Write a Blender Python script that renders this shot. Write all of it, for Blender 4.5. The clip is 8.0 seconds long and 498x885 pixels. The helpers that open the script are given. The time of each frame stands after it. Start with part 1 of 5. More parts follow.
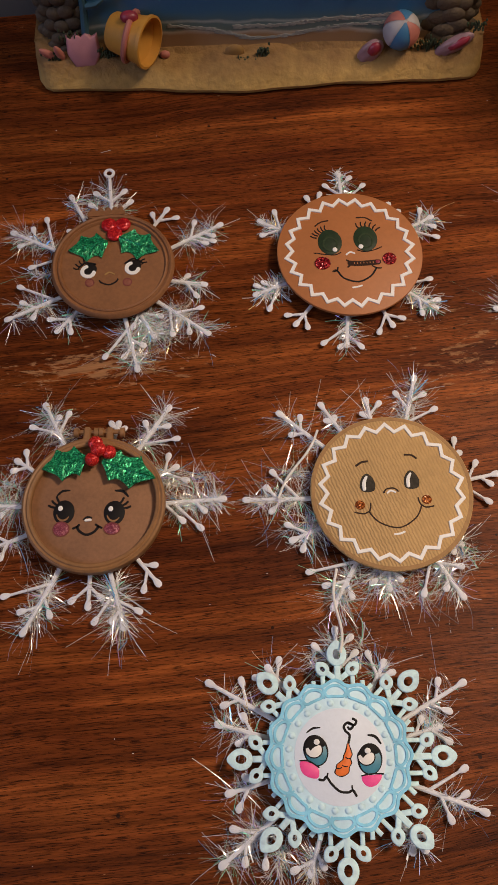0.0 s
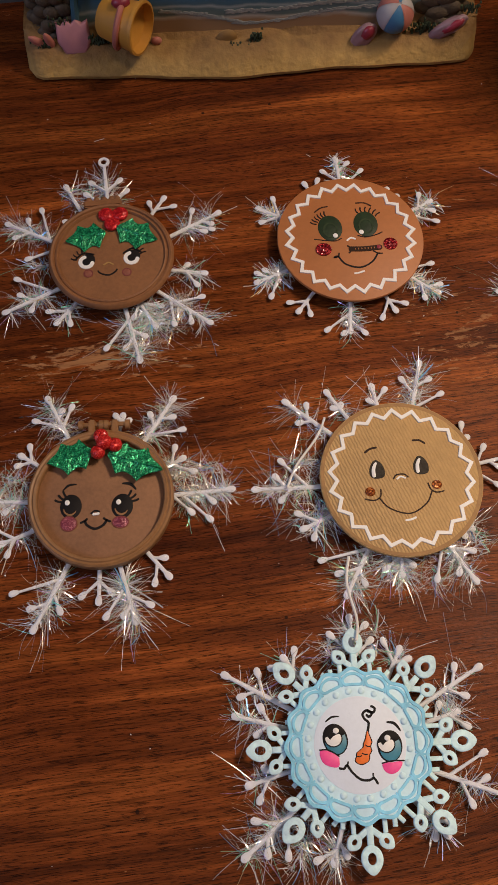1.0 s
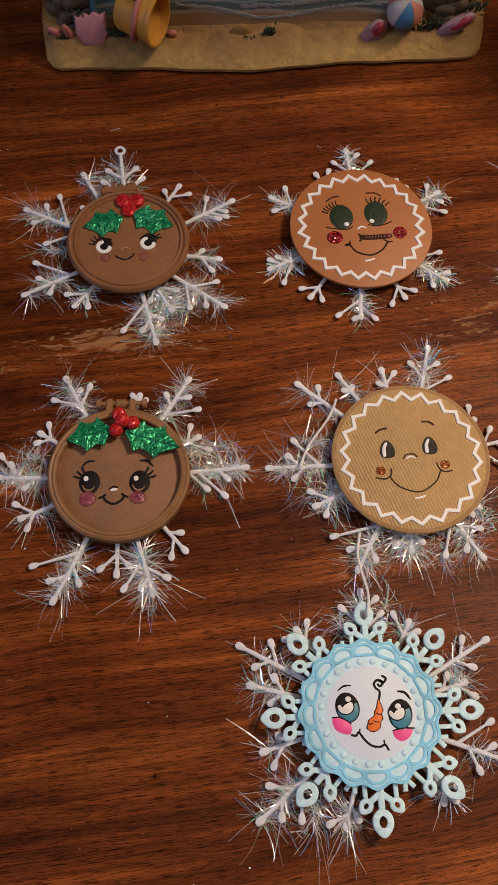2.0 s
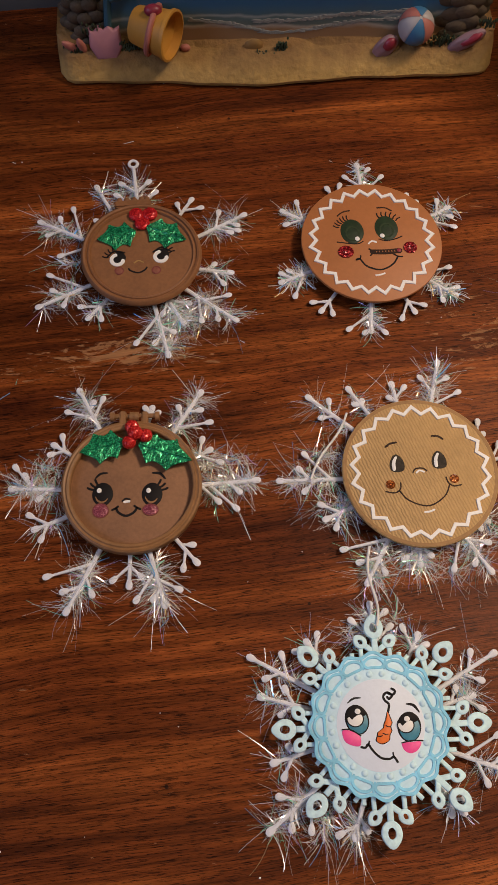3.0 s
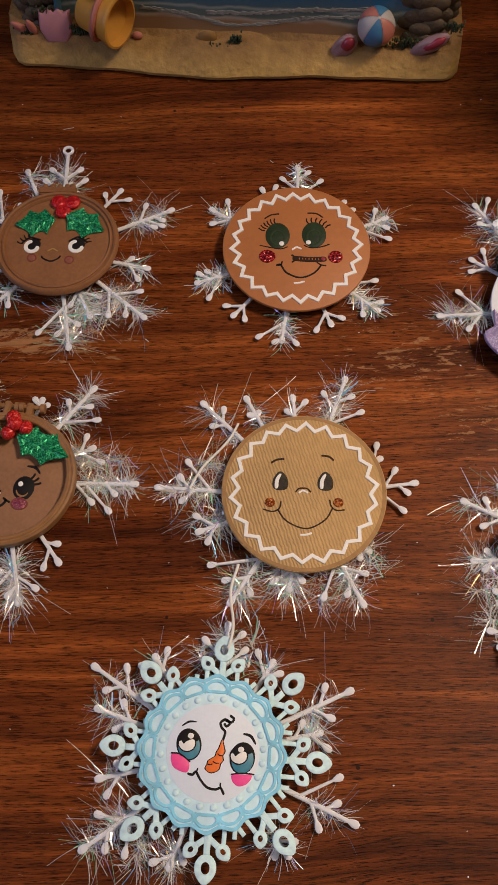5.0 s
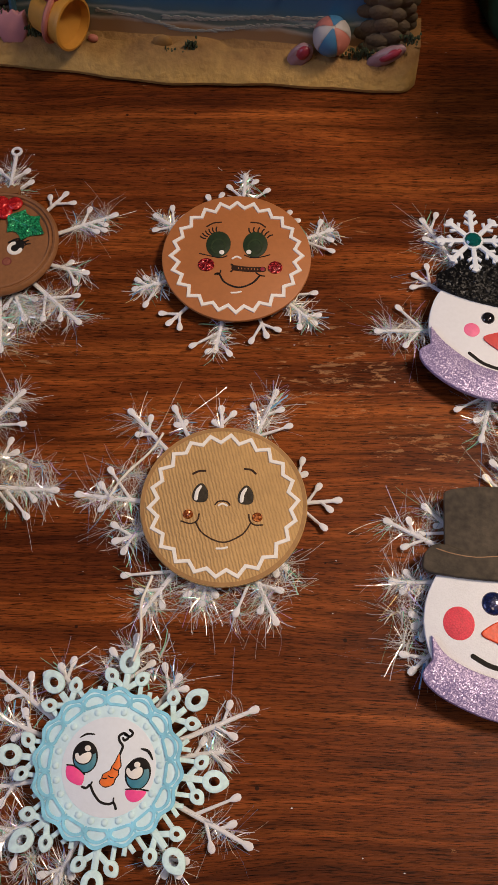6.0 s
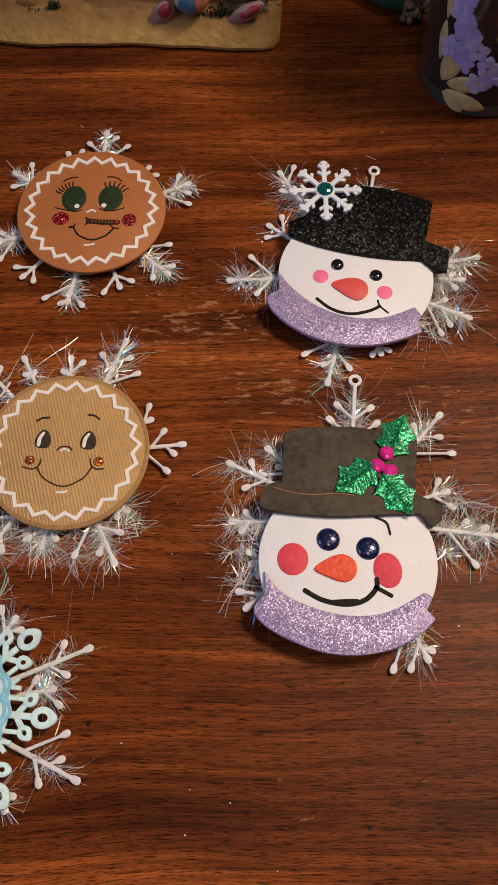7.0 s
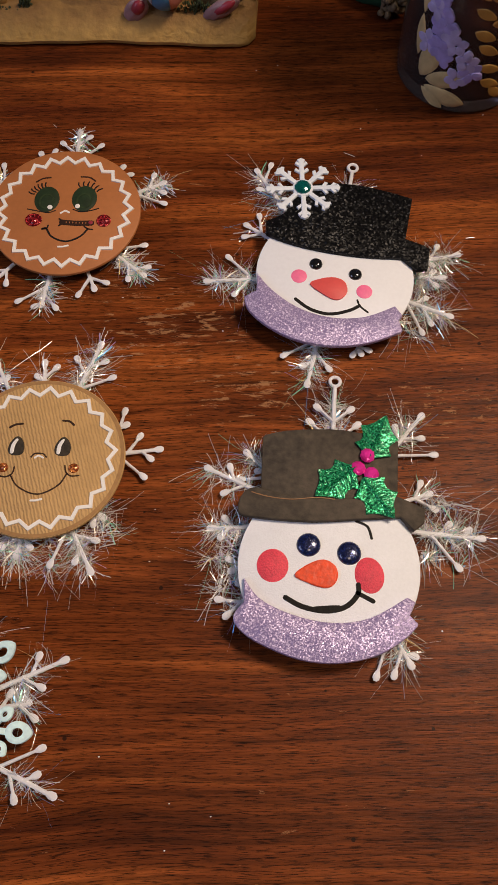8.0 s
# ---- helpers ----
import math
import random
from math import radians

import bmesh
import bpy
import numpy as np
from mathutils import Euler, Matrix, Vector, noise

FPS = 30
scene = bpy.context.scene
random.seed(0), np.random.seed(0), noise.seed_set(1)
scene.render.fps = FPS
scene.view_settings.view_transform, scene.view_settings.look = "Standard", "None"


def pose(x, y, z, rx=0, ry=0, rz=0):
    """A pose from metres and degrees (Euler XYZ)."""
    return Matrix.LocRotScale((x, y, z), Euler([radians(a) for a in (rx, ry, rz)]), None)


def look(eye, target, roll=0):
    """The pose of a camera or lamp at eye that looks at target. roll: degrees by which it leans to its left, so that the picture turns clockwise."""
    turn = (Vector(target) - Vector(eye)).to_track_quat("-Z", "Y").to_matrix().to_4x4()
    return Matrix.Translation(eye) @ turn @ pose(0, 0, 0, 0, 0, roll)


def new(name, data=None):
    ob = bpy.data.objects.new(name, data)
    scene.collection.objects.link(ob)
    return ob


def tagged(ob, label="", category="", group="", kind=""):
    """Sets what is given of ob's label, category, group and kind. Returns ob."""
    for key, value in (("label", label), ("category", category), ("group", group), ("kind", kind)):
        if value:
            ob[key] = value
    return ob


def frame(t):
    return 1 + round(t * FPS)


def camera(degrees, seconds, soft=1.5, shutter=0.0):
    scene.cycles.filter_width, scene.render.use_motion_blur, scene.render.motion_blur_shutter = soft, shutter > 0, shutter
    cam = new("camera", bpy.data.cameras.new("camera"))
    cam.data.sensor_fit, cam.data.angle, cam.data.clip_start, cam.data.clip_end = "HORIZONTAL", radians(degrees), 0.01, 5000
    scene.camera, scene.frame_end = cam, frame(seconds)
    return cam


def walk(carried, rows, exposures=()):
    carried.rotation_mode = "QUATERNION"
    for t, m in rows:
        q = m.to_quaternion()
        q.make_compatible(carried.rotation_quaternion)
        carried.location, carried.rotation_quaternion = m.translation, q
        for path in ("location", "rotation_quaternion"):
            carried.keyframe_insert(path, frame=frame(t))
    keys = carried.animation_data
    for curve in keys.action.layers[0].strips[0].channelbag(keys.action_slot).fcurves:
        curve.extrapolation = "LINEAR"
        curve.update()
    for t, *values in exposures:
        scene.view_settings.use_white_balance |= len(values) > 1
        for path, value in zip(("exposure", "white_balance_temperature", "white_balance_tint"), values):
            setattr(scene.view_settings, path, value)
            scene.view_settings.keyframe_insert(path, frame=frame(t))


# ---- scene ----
cam = camera(33.36, 8.0, 1.5)
PATH = [
    (0, (-0.02109, 0.02589, 0.32763), (0.0835, 0.7896, -1.5178), 0.71),
    (0.5, (-0.02689, 0.02928, 0.32495), (0.1044, 0.7788, -1.5246), 1.86),
    (1, (-0.03298, 0.02718, 0.32339), (0.1211, 0.7701, -1.5271), 2.98),
    (1.5, (-0.04477, 0.02109, 0.32601), (0.1215, 0.7592, -1.5254), 4.02),
    (1.7, (-0.04494, 0.01538, 0.32660), (0.1279, 0.7610, -1.5212), 4.54),
    (2.8, (-0.04380, 0.01619, 0.33233), (0.1357, 0.7703, -1.5114), 5.27),
    (3, (-0.04844, 0.01944, 0.33323), (0.1250, 0.7716, -1.5118), 5.06),
    (3.5, (-0.04423, 0.01991, 0.33020), (0.1183, 0.7771, -1.5138), 4.87),
    (4, (-0.02740, 0.01680, 0.32572), (0.1067, 0.7793, -1.5184), 4.04),
    (4.2, (-0.01851, 0.01671, 0.32669), (0.0985, 0.7802, -1.5181), 3.59),
    (5.3, (0.03811, 0.02700, 0.32283), (0.0375, 0.7880, -1.5267), -0.57),
    (5.5, (0.04208, 0.03024, 0.32376), (0.0357, 0.7983, -1.5229), -0.35),
    (6, (0.06460, 0.02603, 0.32094), (0.0499, 0.7948, -1.5254), -0.39),
    (6.5, (0.09443, 0.01246, 0.31750), (0.0874, 0.7824, -1.5283), -0.31),
    (7, (0.12393, 0.00338, 0.31402), (0.1336, 0.7779, -1.5299), 0.08),
    (7.5, (0.13901, 0.00412, 0.31294), (0.1611, 0.7774, -1.5314), 0.43),
    (8, (0.12935, 0.00780, 0.30876), (0.1587, 0.7788, -1.5364), 0.67),
]
walk(cam, [(t, look(eye, target, roll)) for t, eye, target, roll in PATH])

# ---------------------------------------------------------------- world and light
world = bpy.data.worlds.new("room_dusk")
world.use_nodes = True
world.node_tree.nodes["Background"].inputs[0].default_value = (0.30, 0.36, 0.50, 1)
world.node_tree.nodes["Background"].inputs[1].default_value = 0.035
scene.world = world
scene.view_settings.exposure = 0.0


def area(name, eye, target, size, watts, colour):
    lamp = bpy.data.lights.new(name, "AREA")
    lamp.shape, lamp.size, lamp.size_y = "RECTANGLE", size[0], size[1]
    lamp.energy, lamp.color = watts, colour
    ob = new(name, lamp)
    ob.matrix_world = look(eye, target)
    return ob


# unseen warm lamp, placed from the shadows; its spot cone is added to dim the back
warm_spot = bpy.data.lights.new("lamp_light", "SPOT")
warm_spot.energy, warm_spot.color, warm_spot.shadow_soft_size = 38.5, (1.0, 0.785, 0.60), 0.12
warm_spot.spot_size, warm_spot.spot_blend = radians(52), 1.0
new("lamp_light", warm_spot).matrix_world = look((0.60, 0.30, 0.88), (0.06, 0.05, 0))
# warm fill from above, added to lift the ambient level; no fixture is known
area("overhead_fill", (0.3, -0.6, 2.30), (0.1, 0.1, 0), (0.5, 0.5), 5.5, (1.0, 0.79, 0.60))
area("window_light", (-1.45, -0.2, 1.0), (0, 0.1, 0.2), (0.8, 0.9), 9.5, (0.54, 0.63, 1.0))


# ---------------------------------------------------------------- materials
def material(name, colour, rough=0.5, metal=0.0, vary=0.15, scale=400.0, bump=0.0, bump_scale=900.0, spec=0.5, coat=0.0):
    """A plain surface with fine uneven colour and grain, in metres."""
    m = bpy.data.materials.new(name)
    m.use_nodes = True
    nt = m.node_tree
    b = nt.nodes["Principled BSDF"]
    tc = nt.nodes.new("ShaderNodeTexCoord")
    n1 = nt.nodes.new("ShaderNodeTexNoise")
    n1.inputs["Scale"].default_value, n1.inputs["Detail"].default_value = scale, 6
    nt.links.new(tc.outputs["Object"], n1.inputs["Vector"])
    n2 = nt.nodes.new("ShaderNodeTexNoise")
    n2.inputs["Scale"].default_value, n2.inputs["Detail"].default_value = scale / 9, 3
    nt.links.new(tc.outputs["Object"], n2.inputs["Vector"])
    add = nt.nodes.new("ShaderNodeMath")
    add.operation = "ADD"
    nt.links.new(n1.outputs["Fac"], add.inputs[0])
    nt.links.new(n2.outputs["Fac"], add.inputs[1])
    ramp = nt.nodes.new("ShaderNodeValToRGB")
    ramp.color_ramp.elements[0].position, ramp.color_ramp.elements[1].position = 0.7 / 2, 1.3 / 2
    half = nt.nodes.new("ShaderNodeMath")
    half.operation = "MULTIPLY"
    half.inputs[1].default_value = 0.5
    nt.links.new(add.outputs[0], half.inputs[0])
    nt.links.new(half.outputs[0], ramp.inputs["Fac"])
    ramp.color_ramp.elements[0].color = (*[c * (1 - vary) for c in colour], 1)
    ramp.color_ramp.elements[1].color = (*[min(1, c * (1 + vary)) for c in colour], 1)
    nt.links.new(ramp.outputs["Color"], b.inputs["Base Color"])
    b.inputs["Roughness"].default_value, b.inputs["Metallic"].default_value = rough, metal
    b.inputs["Specular IOR Level"].default_value = spec
    b.inputs["Coat Weight"].default_value = coat
    if bump:
        n3 = nt.nodes.new("ShaderNodeTexNoise")
        n3.inputs["Scale"].default_value, n3.inputs["Detail"].default_value = bump_scale, 4
        nt.links.new(tc.outputs["Object"], n3.inputs["Vector"])
        bp = nt.nodes.new("ShaderNodeBump")
        bp.inputs["Strength"].default_value, bp.inputs["Distance"].default_value = bump, 0.0004 if bump_scale > 400 else 0.0011
        nt.links.new(n3.outputs["Fac"], bp.inputs["Height"])
        nt.links.new(bp.outputs["Normal"], b.inputs["Normal"])
    return m


def glitter(name, dark, light, scale=2600.0, metal=0.6, rough=0.3, share=0.5, tilt=0.9, stretch=(1, 1, 1)):
    """Flakes of many tilts: each cell has its own colour, gloss and facing."""
    m = bpy.data.materials.new(name)
    m.use_nodes = True
    nt = m.node_tree
    b = nt.nodes["Principled BSDF"]
    tc = nt.nodes.new("ShaderNodeTexCoord")
    v = nt.nodes.new("ShaderNodeTexVoronoi")
    v.inputs["Scale"].default_value = scale
    mp = nt.nodes.new("ShaderNodeMapping")
    mp.inputs["Scale"].default_value = stretch
    nt.links.new(tc.outputs["Object"], mp.inputs["Vector"])
    nt.links.new(mp.outputs[0], v.inputs["Vector"])
    sep = nt.nodes.new("ShaderNodeSeparateColor")
    nt.links.new(v.outputs["Color"], sep.inputs[0])
    ramp = nt.nodes.new("ShaderNodeValToRGB")
    ramp.color_ramp.elements[0].color, ramp.color_ramp.elements[1].color = (*dark, 1), (*light, 1)
    ramp.color_ramp.elements[0].position, ramp.color_ramp.elements[1].position = share, min(1.0, share + 0.5)
    nt.links.new(sep.outputs[0], ramp.inputs["Fac"])
    nt.links.new(ramp.outputs["Color"], b.inputs["Base Color"])
    b.inputs["Roughness"].default_value = rough
    mm = nt.nodes.new("ShaderNodeMath")
    mm.operation = "MULTIPLY"
    mm.inputs[1].default_value = metal
    nt.links.new(sep.outputs[1], mm.inputs[0])
    nt.links.new(mm.outputs[0], b.inputs["Metallic"])
    # each flake leans its own way
    geo = nt.nodes.new("ShaderNodeNewGeometry")
    sub = nt.nodes.new("ShaderNodeVectorMath")
    sub.operation = "SUBTRACT"
    sub.inputs[1].default_value = (0.5, 0.5, 0.5)
    nt.links.new(v.outputs["Color"], sub.inputs[0])
    sc = nt.nodes.new("ShaderNodeVectorMath")
    sc.operation = "SCALE"
    sc.inputs["Scale"].default_value = tilt
    nt.links.new(sub.outputs[0], sc.inputs[0])
    ad = nt.nodes.new("ShaderNodeVectorMath")
    ad.operation = "ADD"
    nt.links.new(geo.outputs["Normal"], ad.inputs[0])
    nt.links.new(sc.outputs[0], ad.inputs[1])
    no = nt.nodes.new("ShaderNodeVectorMath")
    no.operation = "NORMALIZE"
    nt.links.new(ad.outputs[0], no.inputs[0])
    nt.links.new(no.outputs[0], b.inputs["Normal"])
    return m


def wood_top():
    """Red-brown varnished veneer, grain along x, with scraped pale patches, dark pores and pin holes."""
    m = bpy.data.materials.new("varnished_wood")
    m.use_nodes = True
    nt = m.node_tree
    N, L = nt.nodes.new, nt.links.new
    b = nt.nodes["Principled BSDF"]
    tc = N("ShaderNodeTexCoord")
    slow = N("ShaderNodeTexNoise")
    slow.inputs["Scale"].default_value, slow.inputs["Detail"].default_value = 5.0, 2
    L(tc.outputs["Object"], slow.inputs["Vector"])
    off = N("ShaderNodeVectorMath")
    off.operation = "MULTIPLY"
    off.inputs[1].default_value = (0.0, 0.022, 0.0)
    L(slow.outputs["Color"], off.inputs[0])
    wander = N("ShaderNodeVectorMath")
    wander.operation = "ADD"
    L(tc.outputs["Object"], wander.inputs[0])
    L(off.outputs[0], wander.inputs[1])

    def noise_at(sx, sy, scale, detail=6, rough=0.6, warp=0.0):
        mp = N("ShaderNodeMapping")
        mp.inputs["Scale"].default_value = (sx, sy, 1)
        L(wander.outputs[0], mp.inputs["Vector"])
        n = N("ShaderNodeTexNoise")
        n.inputs["Scale"].default_value, n.inputs["Detail"].default_value = scale, detail
        n.inputs["Roughness"].default_value, n.inputs["Distortion"].default_value = rough, warp
        L(mp.outputs[0], n.inputs["Vector"])
        return n.outputs["Fac"]

    def ramp(fac, stops):
        r = N("ShaderNodeValToRGB")
        e = r.color_ramp.elements
        while len(e) < len(stops):
            e.new(0.5)
        for k, (p, c) in enumerate(stops):
            e[k].position, e[k].color = p, (*(c if isinstance(c, tuple) else (c, c, c)), 1)
        L(fac, r.inputs["Fac"])
        return r.outputs["Color"]

    def mix(kind, fac, a, c):
        x = N("ShaderNodeMix")
        x.data_type, x.blend_type = "RGBA", kind
        for sock, v in ((x.inputs["Factor"], fac), (x.inputs["A"], a), (x.inputs["B"], c)):
            if isinstance(v, (int, float)):
                sock.default_value = v
            elif isinstance(v, tuple):
                sock.default_value = (*v, 1)
            else:
                L(v, sock)
        return x.outputs["Result"]

    def math2(op, a, c):
        x = N("ShaderNodeMath")
        x.operation = op
        for sock, v in ((x.inputs[0], a), (x.inputs[1], c)):
            if isinstance(v, (int, float)):
                sock.default_value = v
            else:
                L(v, sock)
        return x.outputs[0]

    bands = noise_at(0.9, 9, 5, 5, 0.62, 0.7)
    fine = noise_at(2.2, 70, 9, 8, 0.75, 0.35)
    streak = noise_at(20, 360, 8, 4, 0.6, 0.15)
    tone = noise_at(0.5, 4, 6, 3, 0.5, 0.3)
    base = ramp(bands, [(0.30, (0.056, 0.0118, 0.0038)), (0.5, (0.158, 0.0380, 0.0086)), (0.70, (0.320, 0.0880, 0.0185))])
    base = mix("MULTIPLY", 0.6, base, ramp(tone, [(0.35, 0.55), (0.65, 1.15)]))
    base = mix("MULTIPLY", 0.85, base, ramp(fine, [(0.32, 0.34), (0.48, 0.96), (0.66, 1.55)]))
    mid = noise_at(0.35, 42, 6, 6, 0.7, 0.2)
    base = mix("MULTIPLY", 0.62, base, ramp(mid, [(0.33, 0.45), (0.5, 1.06), (0.66, 1.60)]))
    pores = ramp(streak, [(0.37, 0.06), (0.46, 1.0)])
    base = mix("MULTIPLY", 0.88, base, pores)
    dashes = noise_at(14, 190, 8, 3, 0.6, 0.08)
    base = mix("MULTIPLY", 0.80, base, ramp(dashes, [(0.36, 0.14), (0.44, 1.0)]))
    # scraped places: thin flakes along the grain, thicker in a few patches
    flakes = noise_at(22, 95, 4, 8, 0.72, 0.5)
    near = None
    for x, y, rx, ry, k in ((-0.066, 0.206, 0.055, 0.012, 1.35), (0.105, 0.190, 0.045, 0.028, 0.90), (0.135, 0.160, 0.035, 0.022, 0.85),
                            (0.215, 0.150, 0.035, 0.020, 0.75), (0.075, 0.212, 0.050, 0.012, 0.72), (-0.13, 0.20, 0.03, 0.01, 0.8)):
        mp = N("ShaderNodeMapping")
        mp.inputs["Location"].default_value = (-x / rx, -y / ry, 0)
        mp.inputs["Scale"].default_value = (1 / rx, 1 / ry, 0)
        L(tc.outputs["Object"], mp.inputs["Vector"])
        ln = N("ShaderNodeVectorMath")
        ln.operation = "LENGTH"
        L(mp.outputs[0], ln.inputs[0])
        fall = math2("MULTIPLY", math2("MAXIMUM", math2("SUBTRACT", 1.25, ln.outputs["Value"]), 0.0), 0.145 * k)
        near = fall if near is None else math2("MAXIMUM", near, fall)
    worn = ramp(math2("ADD", flakes, near), [(0.665, 0.0), (0.70, 1.0)])
    pale = ramp(fine, [(0.3, (0.30, 0.135, 0.055)), (0.7, (0.46, 0.24, 0.11))])
    base = mix("MIX", math2("MULTIPLY", worn, 0.68), base, pale)
    # pin holes and dark nicks
    v = N("ShaderNodeTexVoronoi")
    v.voronoi_dimensions = "2D"
    v.inputs["Scale"].default_value = 30
    L(tc.outputs["Object"], v.inputs["Vector"])
    few = N("ShaderNodeSeparateColor")
    L(v.outputs["Color"], few.inputs[0])
    size = math2("MULTIPLY", math2("MAXIMUM", math2("SUBTRACT", few.outputs[0], 0.45), 0.0), 0.045)
    hole = ramp(math2("ADD", math2("SUBTRACT", size, v.outputs["Distance"]), 0.5), [(0.499, 0.0), (0.503, 1.0)])
    base = mix("MIX", math2("MULTIPLY", hole, 0.85), base, (0.012, 0.006, 0.004))
    L(base, b.inputs["Base Color"])
    smear = noise_at(1, 1.6, 14, 5, 0.6, 0.4)
    L(ramp(math2("ADD", math2("MULTIPLY", smear, 0.8), math2("MULTIPLY", worn, 0.25)), [(0.25, 0.30), (0.75, 0.55)]), b.inputs["Roughness"])
    b.inputs["Specular IOR Level"].default_value = 0.09
    bp = N("ShaderNodeBump")
    bp.inputs["Strength"].default_value, bp.inputs["Distance"].default_value = 0.35, 0.0004
    L(math2("SUBTRACT", math2("ADD", math2("MULTIPLY", fine, 0.6), math2("MULTIPLY", streak, 0.7)), math2("MULTIPLY", worn, 0.5)), bp.inputs["Height"])
    L(bp.outputs["Normal"], b.inputs["Normal"])
    return m


def tinsel_film():
    """Thin iridescent film: clear strips, their white, green, blue, violet and gold glints painted as fixed tints."""
    m = bpy.data.materials.new("tinsel_film")
    m.use_nodes = True
    nt = m.node_tree
    N, L = nt.nodes.new, nt.links.new
    b = nt.nodes["Principled BSDF"]
    g = N("ShaderNodeNewGeometry")
    r = N("ShaderNodeValToRGB")
    r.color_ramp.interpolation = "CONSTANT"
    stops = [(0.0, (0.97, 0.96, 0.95)), (0.46, (0.84, 0.88, 0.97)), (0.58, (0.99, 0.92, 0.80)), (0.80, (0.35, 0.96, 0.68)),
             (0.86, (0.25, 0.58, 1.0)), (0.92, (0.74, 0.55, 0.99)), (0.96, (1.0, 0.78, 0.38))]
    e = r.color_ramp.elements
    while len(e) < len(stops):
        e.new(0.5)
    for k, (p, c) in enumerate(stops):
        e[k].position, e[k].color = p, (*c, 1)
    L(g.outputs["Random Per Island"], r.inputs["Fac"])
    L(r.outputs["Color"], b.inputs["Base Color"])
    b.inputs["Metallic"].default_value, b.inputs["Roughness"].default_value = 0.35, 0.24
    tr = N("ShaderNodeBsdfTransparent")
    mx = N("ShaderNodeMixShader")
    pick = N("ShaderNodeMapRange")
    pick.inputs["To Min"].default_value, pick.inputs["To Max"].default_value = 0.0, 0.42
    fr = N("ShaderNodeMath")
    fr.operation = "FRACT"
    mu = N("ShaderNodeMath")
    mu.operation = "MULTIPLY"
    mu.inputs[1].default_value = 37.0
    L(g.outputs["Random Per Island"], mu.inputs[0])
    L(mu.outputs[0], fr.inputs[0])
    L(fr.outputs[0], pick.inputs["Value"])
    L(pick.outputs[0], mx.inputs[0])
    L(b.outputs[0], mx.inputs[1])
    L(tr.outputs[0], mx.inputs[2])
    L(mx.outputs[0], nt.nodes["Material Output"].inputs["Surface"])
    return m


def ribbed_card():
    """Tan card with a fine ribbed weave that runs at a slant."""
    m = material("ribbed_tan_card", (0.50, 0.305, 0.120), 0.7, vary=0.10, scale=260)
    nt = m.node_tree
    tc = nt.nodes.new("ShaderNodeTexCoord")
    mp = nt.nodes.new("ShaderNodeMapping")
    mp.inputs["Rotation"].default_value = (0, 0, radians(-17))
    nt.links.new(tc.outputs["Object"], mp.inputs["Vector"])
    w = nt.nodes.new("ShaderNodeTexWave")
    w.inputs["Scale"].default_value, w.inputs["Distortion"].default_value = 235, 3.4
    w.inputs["Detail"].default_value, w.inputs["Detail Scale"].default_value = 4, 2.6
    nt.links.new(mp.outputs[0], w.inputs["Vector"])
    bp = nt.nodes.new("ShaderNodeBump")
    bp.inputs["Strength"].default_value, bp.inputs["Distance"].default_value = 0.62, 0.0004
    nt.links.new(w.outputs["Fac"], bp.inputs["Height"])
    nt.links.new(bp.outputs["Normal"], nt.nodes["Principled BSDF"].inputs["Normal"])
    return m


M_WOOD = wood_top()
M_TINSEL = tinsel_film()
M_RIB = ribbed_card()
M_MILK = material("milky_plastic", (0.87, 0.87, 0.91), 0.38, vary=0.05, scale=200, bump=0.1)
_b = M_MILK.node_tree.nodes["Principled BSDF"]
_b.inputs["Transmission Weight"].default_value, _b.inputs["IOR"].default_value = 0.22, 1.2
M_KRAFT = material("brown_kraft_card", (0.225, 0.092, 0.032), 0.62, vary=0.16, scale=700, bump=0.25)
M_KRAFT2 = material("brown_kraft_face", (0.240, 0.112, 0.050), 0.72, vary=0.16, scale=800, bump=0.25)
M_HOOP = material("hoop_wood", (0.255, 0.125, 0.048), 0.5, vary=0.2, scale=300, bump=0.3)
M_GINGER = material("orange_brown_card", (0.405, 0.145, 0.043), 0.55, vary=0.08, scale=500, bump=0.12)
M_WHITE = material("white_paint", (0.82, 0.80, 0.77), 0.5, vary=0.04, scale=500)
M_CARD = material("white_card", (0.79, 0.81, 0.86), 0.6, vary=0.03, scale=600, bump=0.15)
# white card with the window's bluish light put into its colour
M_BLUELITCARD = material("blue_lit_white_card", (0.72, 0.78, 0.87), 0.6, vary=0.03, scale=600, bump=0.15)
M_CANVAS = material("white_canvas_card", (0.79, 0.81, 0.86), 0.7, vary=0.04, scale=900, bump=0.5, bump_scale=1500)
M_INK = material("black_ink", (0.010, 0.008, 0.008), 0.65, vary=0.2, scale=800, spec=0.2)
M_BRUSHBLACK = material("thick_black_paint", (0.008, 0.007, 0.006), 0.6, vary=0.3, scale=500, bump=0.6, bump_scale=700, spec=0.15)
M_BROWNINK = material("brown_ink", (0.032, 0.014, 0.008), 0.65, vary=0.2, scale=800, spec=0.2)
M_GREENEYE = material("dark_green_ink", (0.018, 0.034, 0.014), 0.55, vary=0.3, scale=500, spec=0.3)
M_GREENEYE2 = material("olive_green_ink", (0.026, 0.044, 0.017), 0.55, vary=0.3, scale=500, spec=0.3)
M_RED = material("red_paint", (0.72, 0.048, 0.085), 0.55, vary=0.22, scale=1500, bump=0.9, bump_scale=1500)
M_REDNOSE = material("red_card", (0.68, 0.085, 0.080), 0.55, vary=0.06, scale=600)
M_ORANGE = material("orange_enamel", (0.84, 0.062, 0.008), 0.4, vary=0.35, scale=600, bump=0.4, bump_scale=500, spec=0.4, coat=0.4)
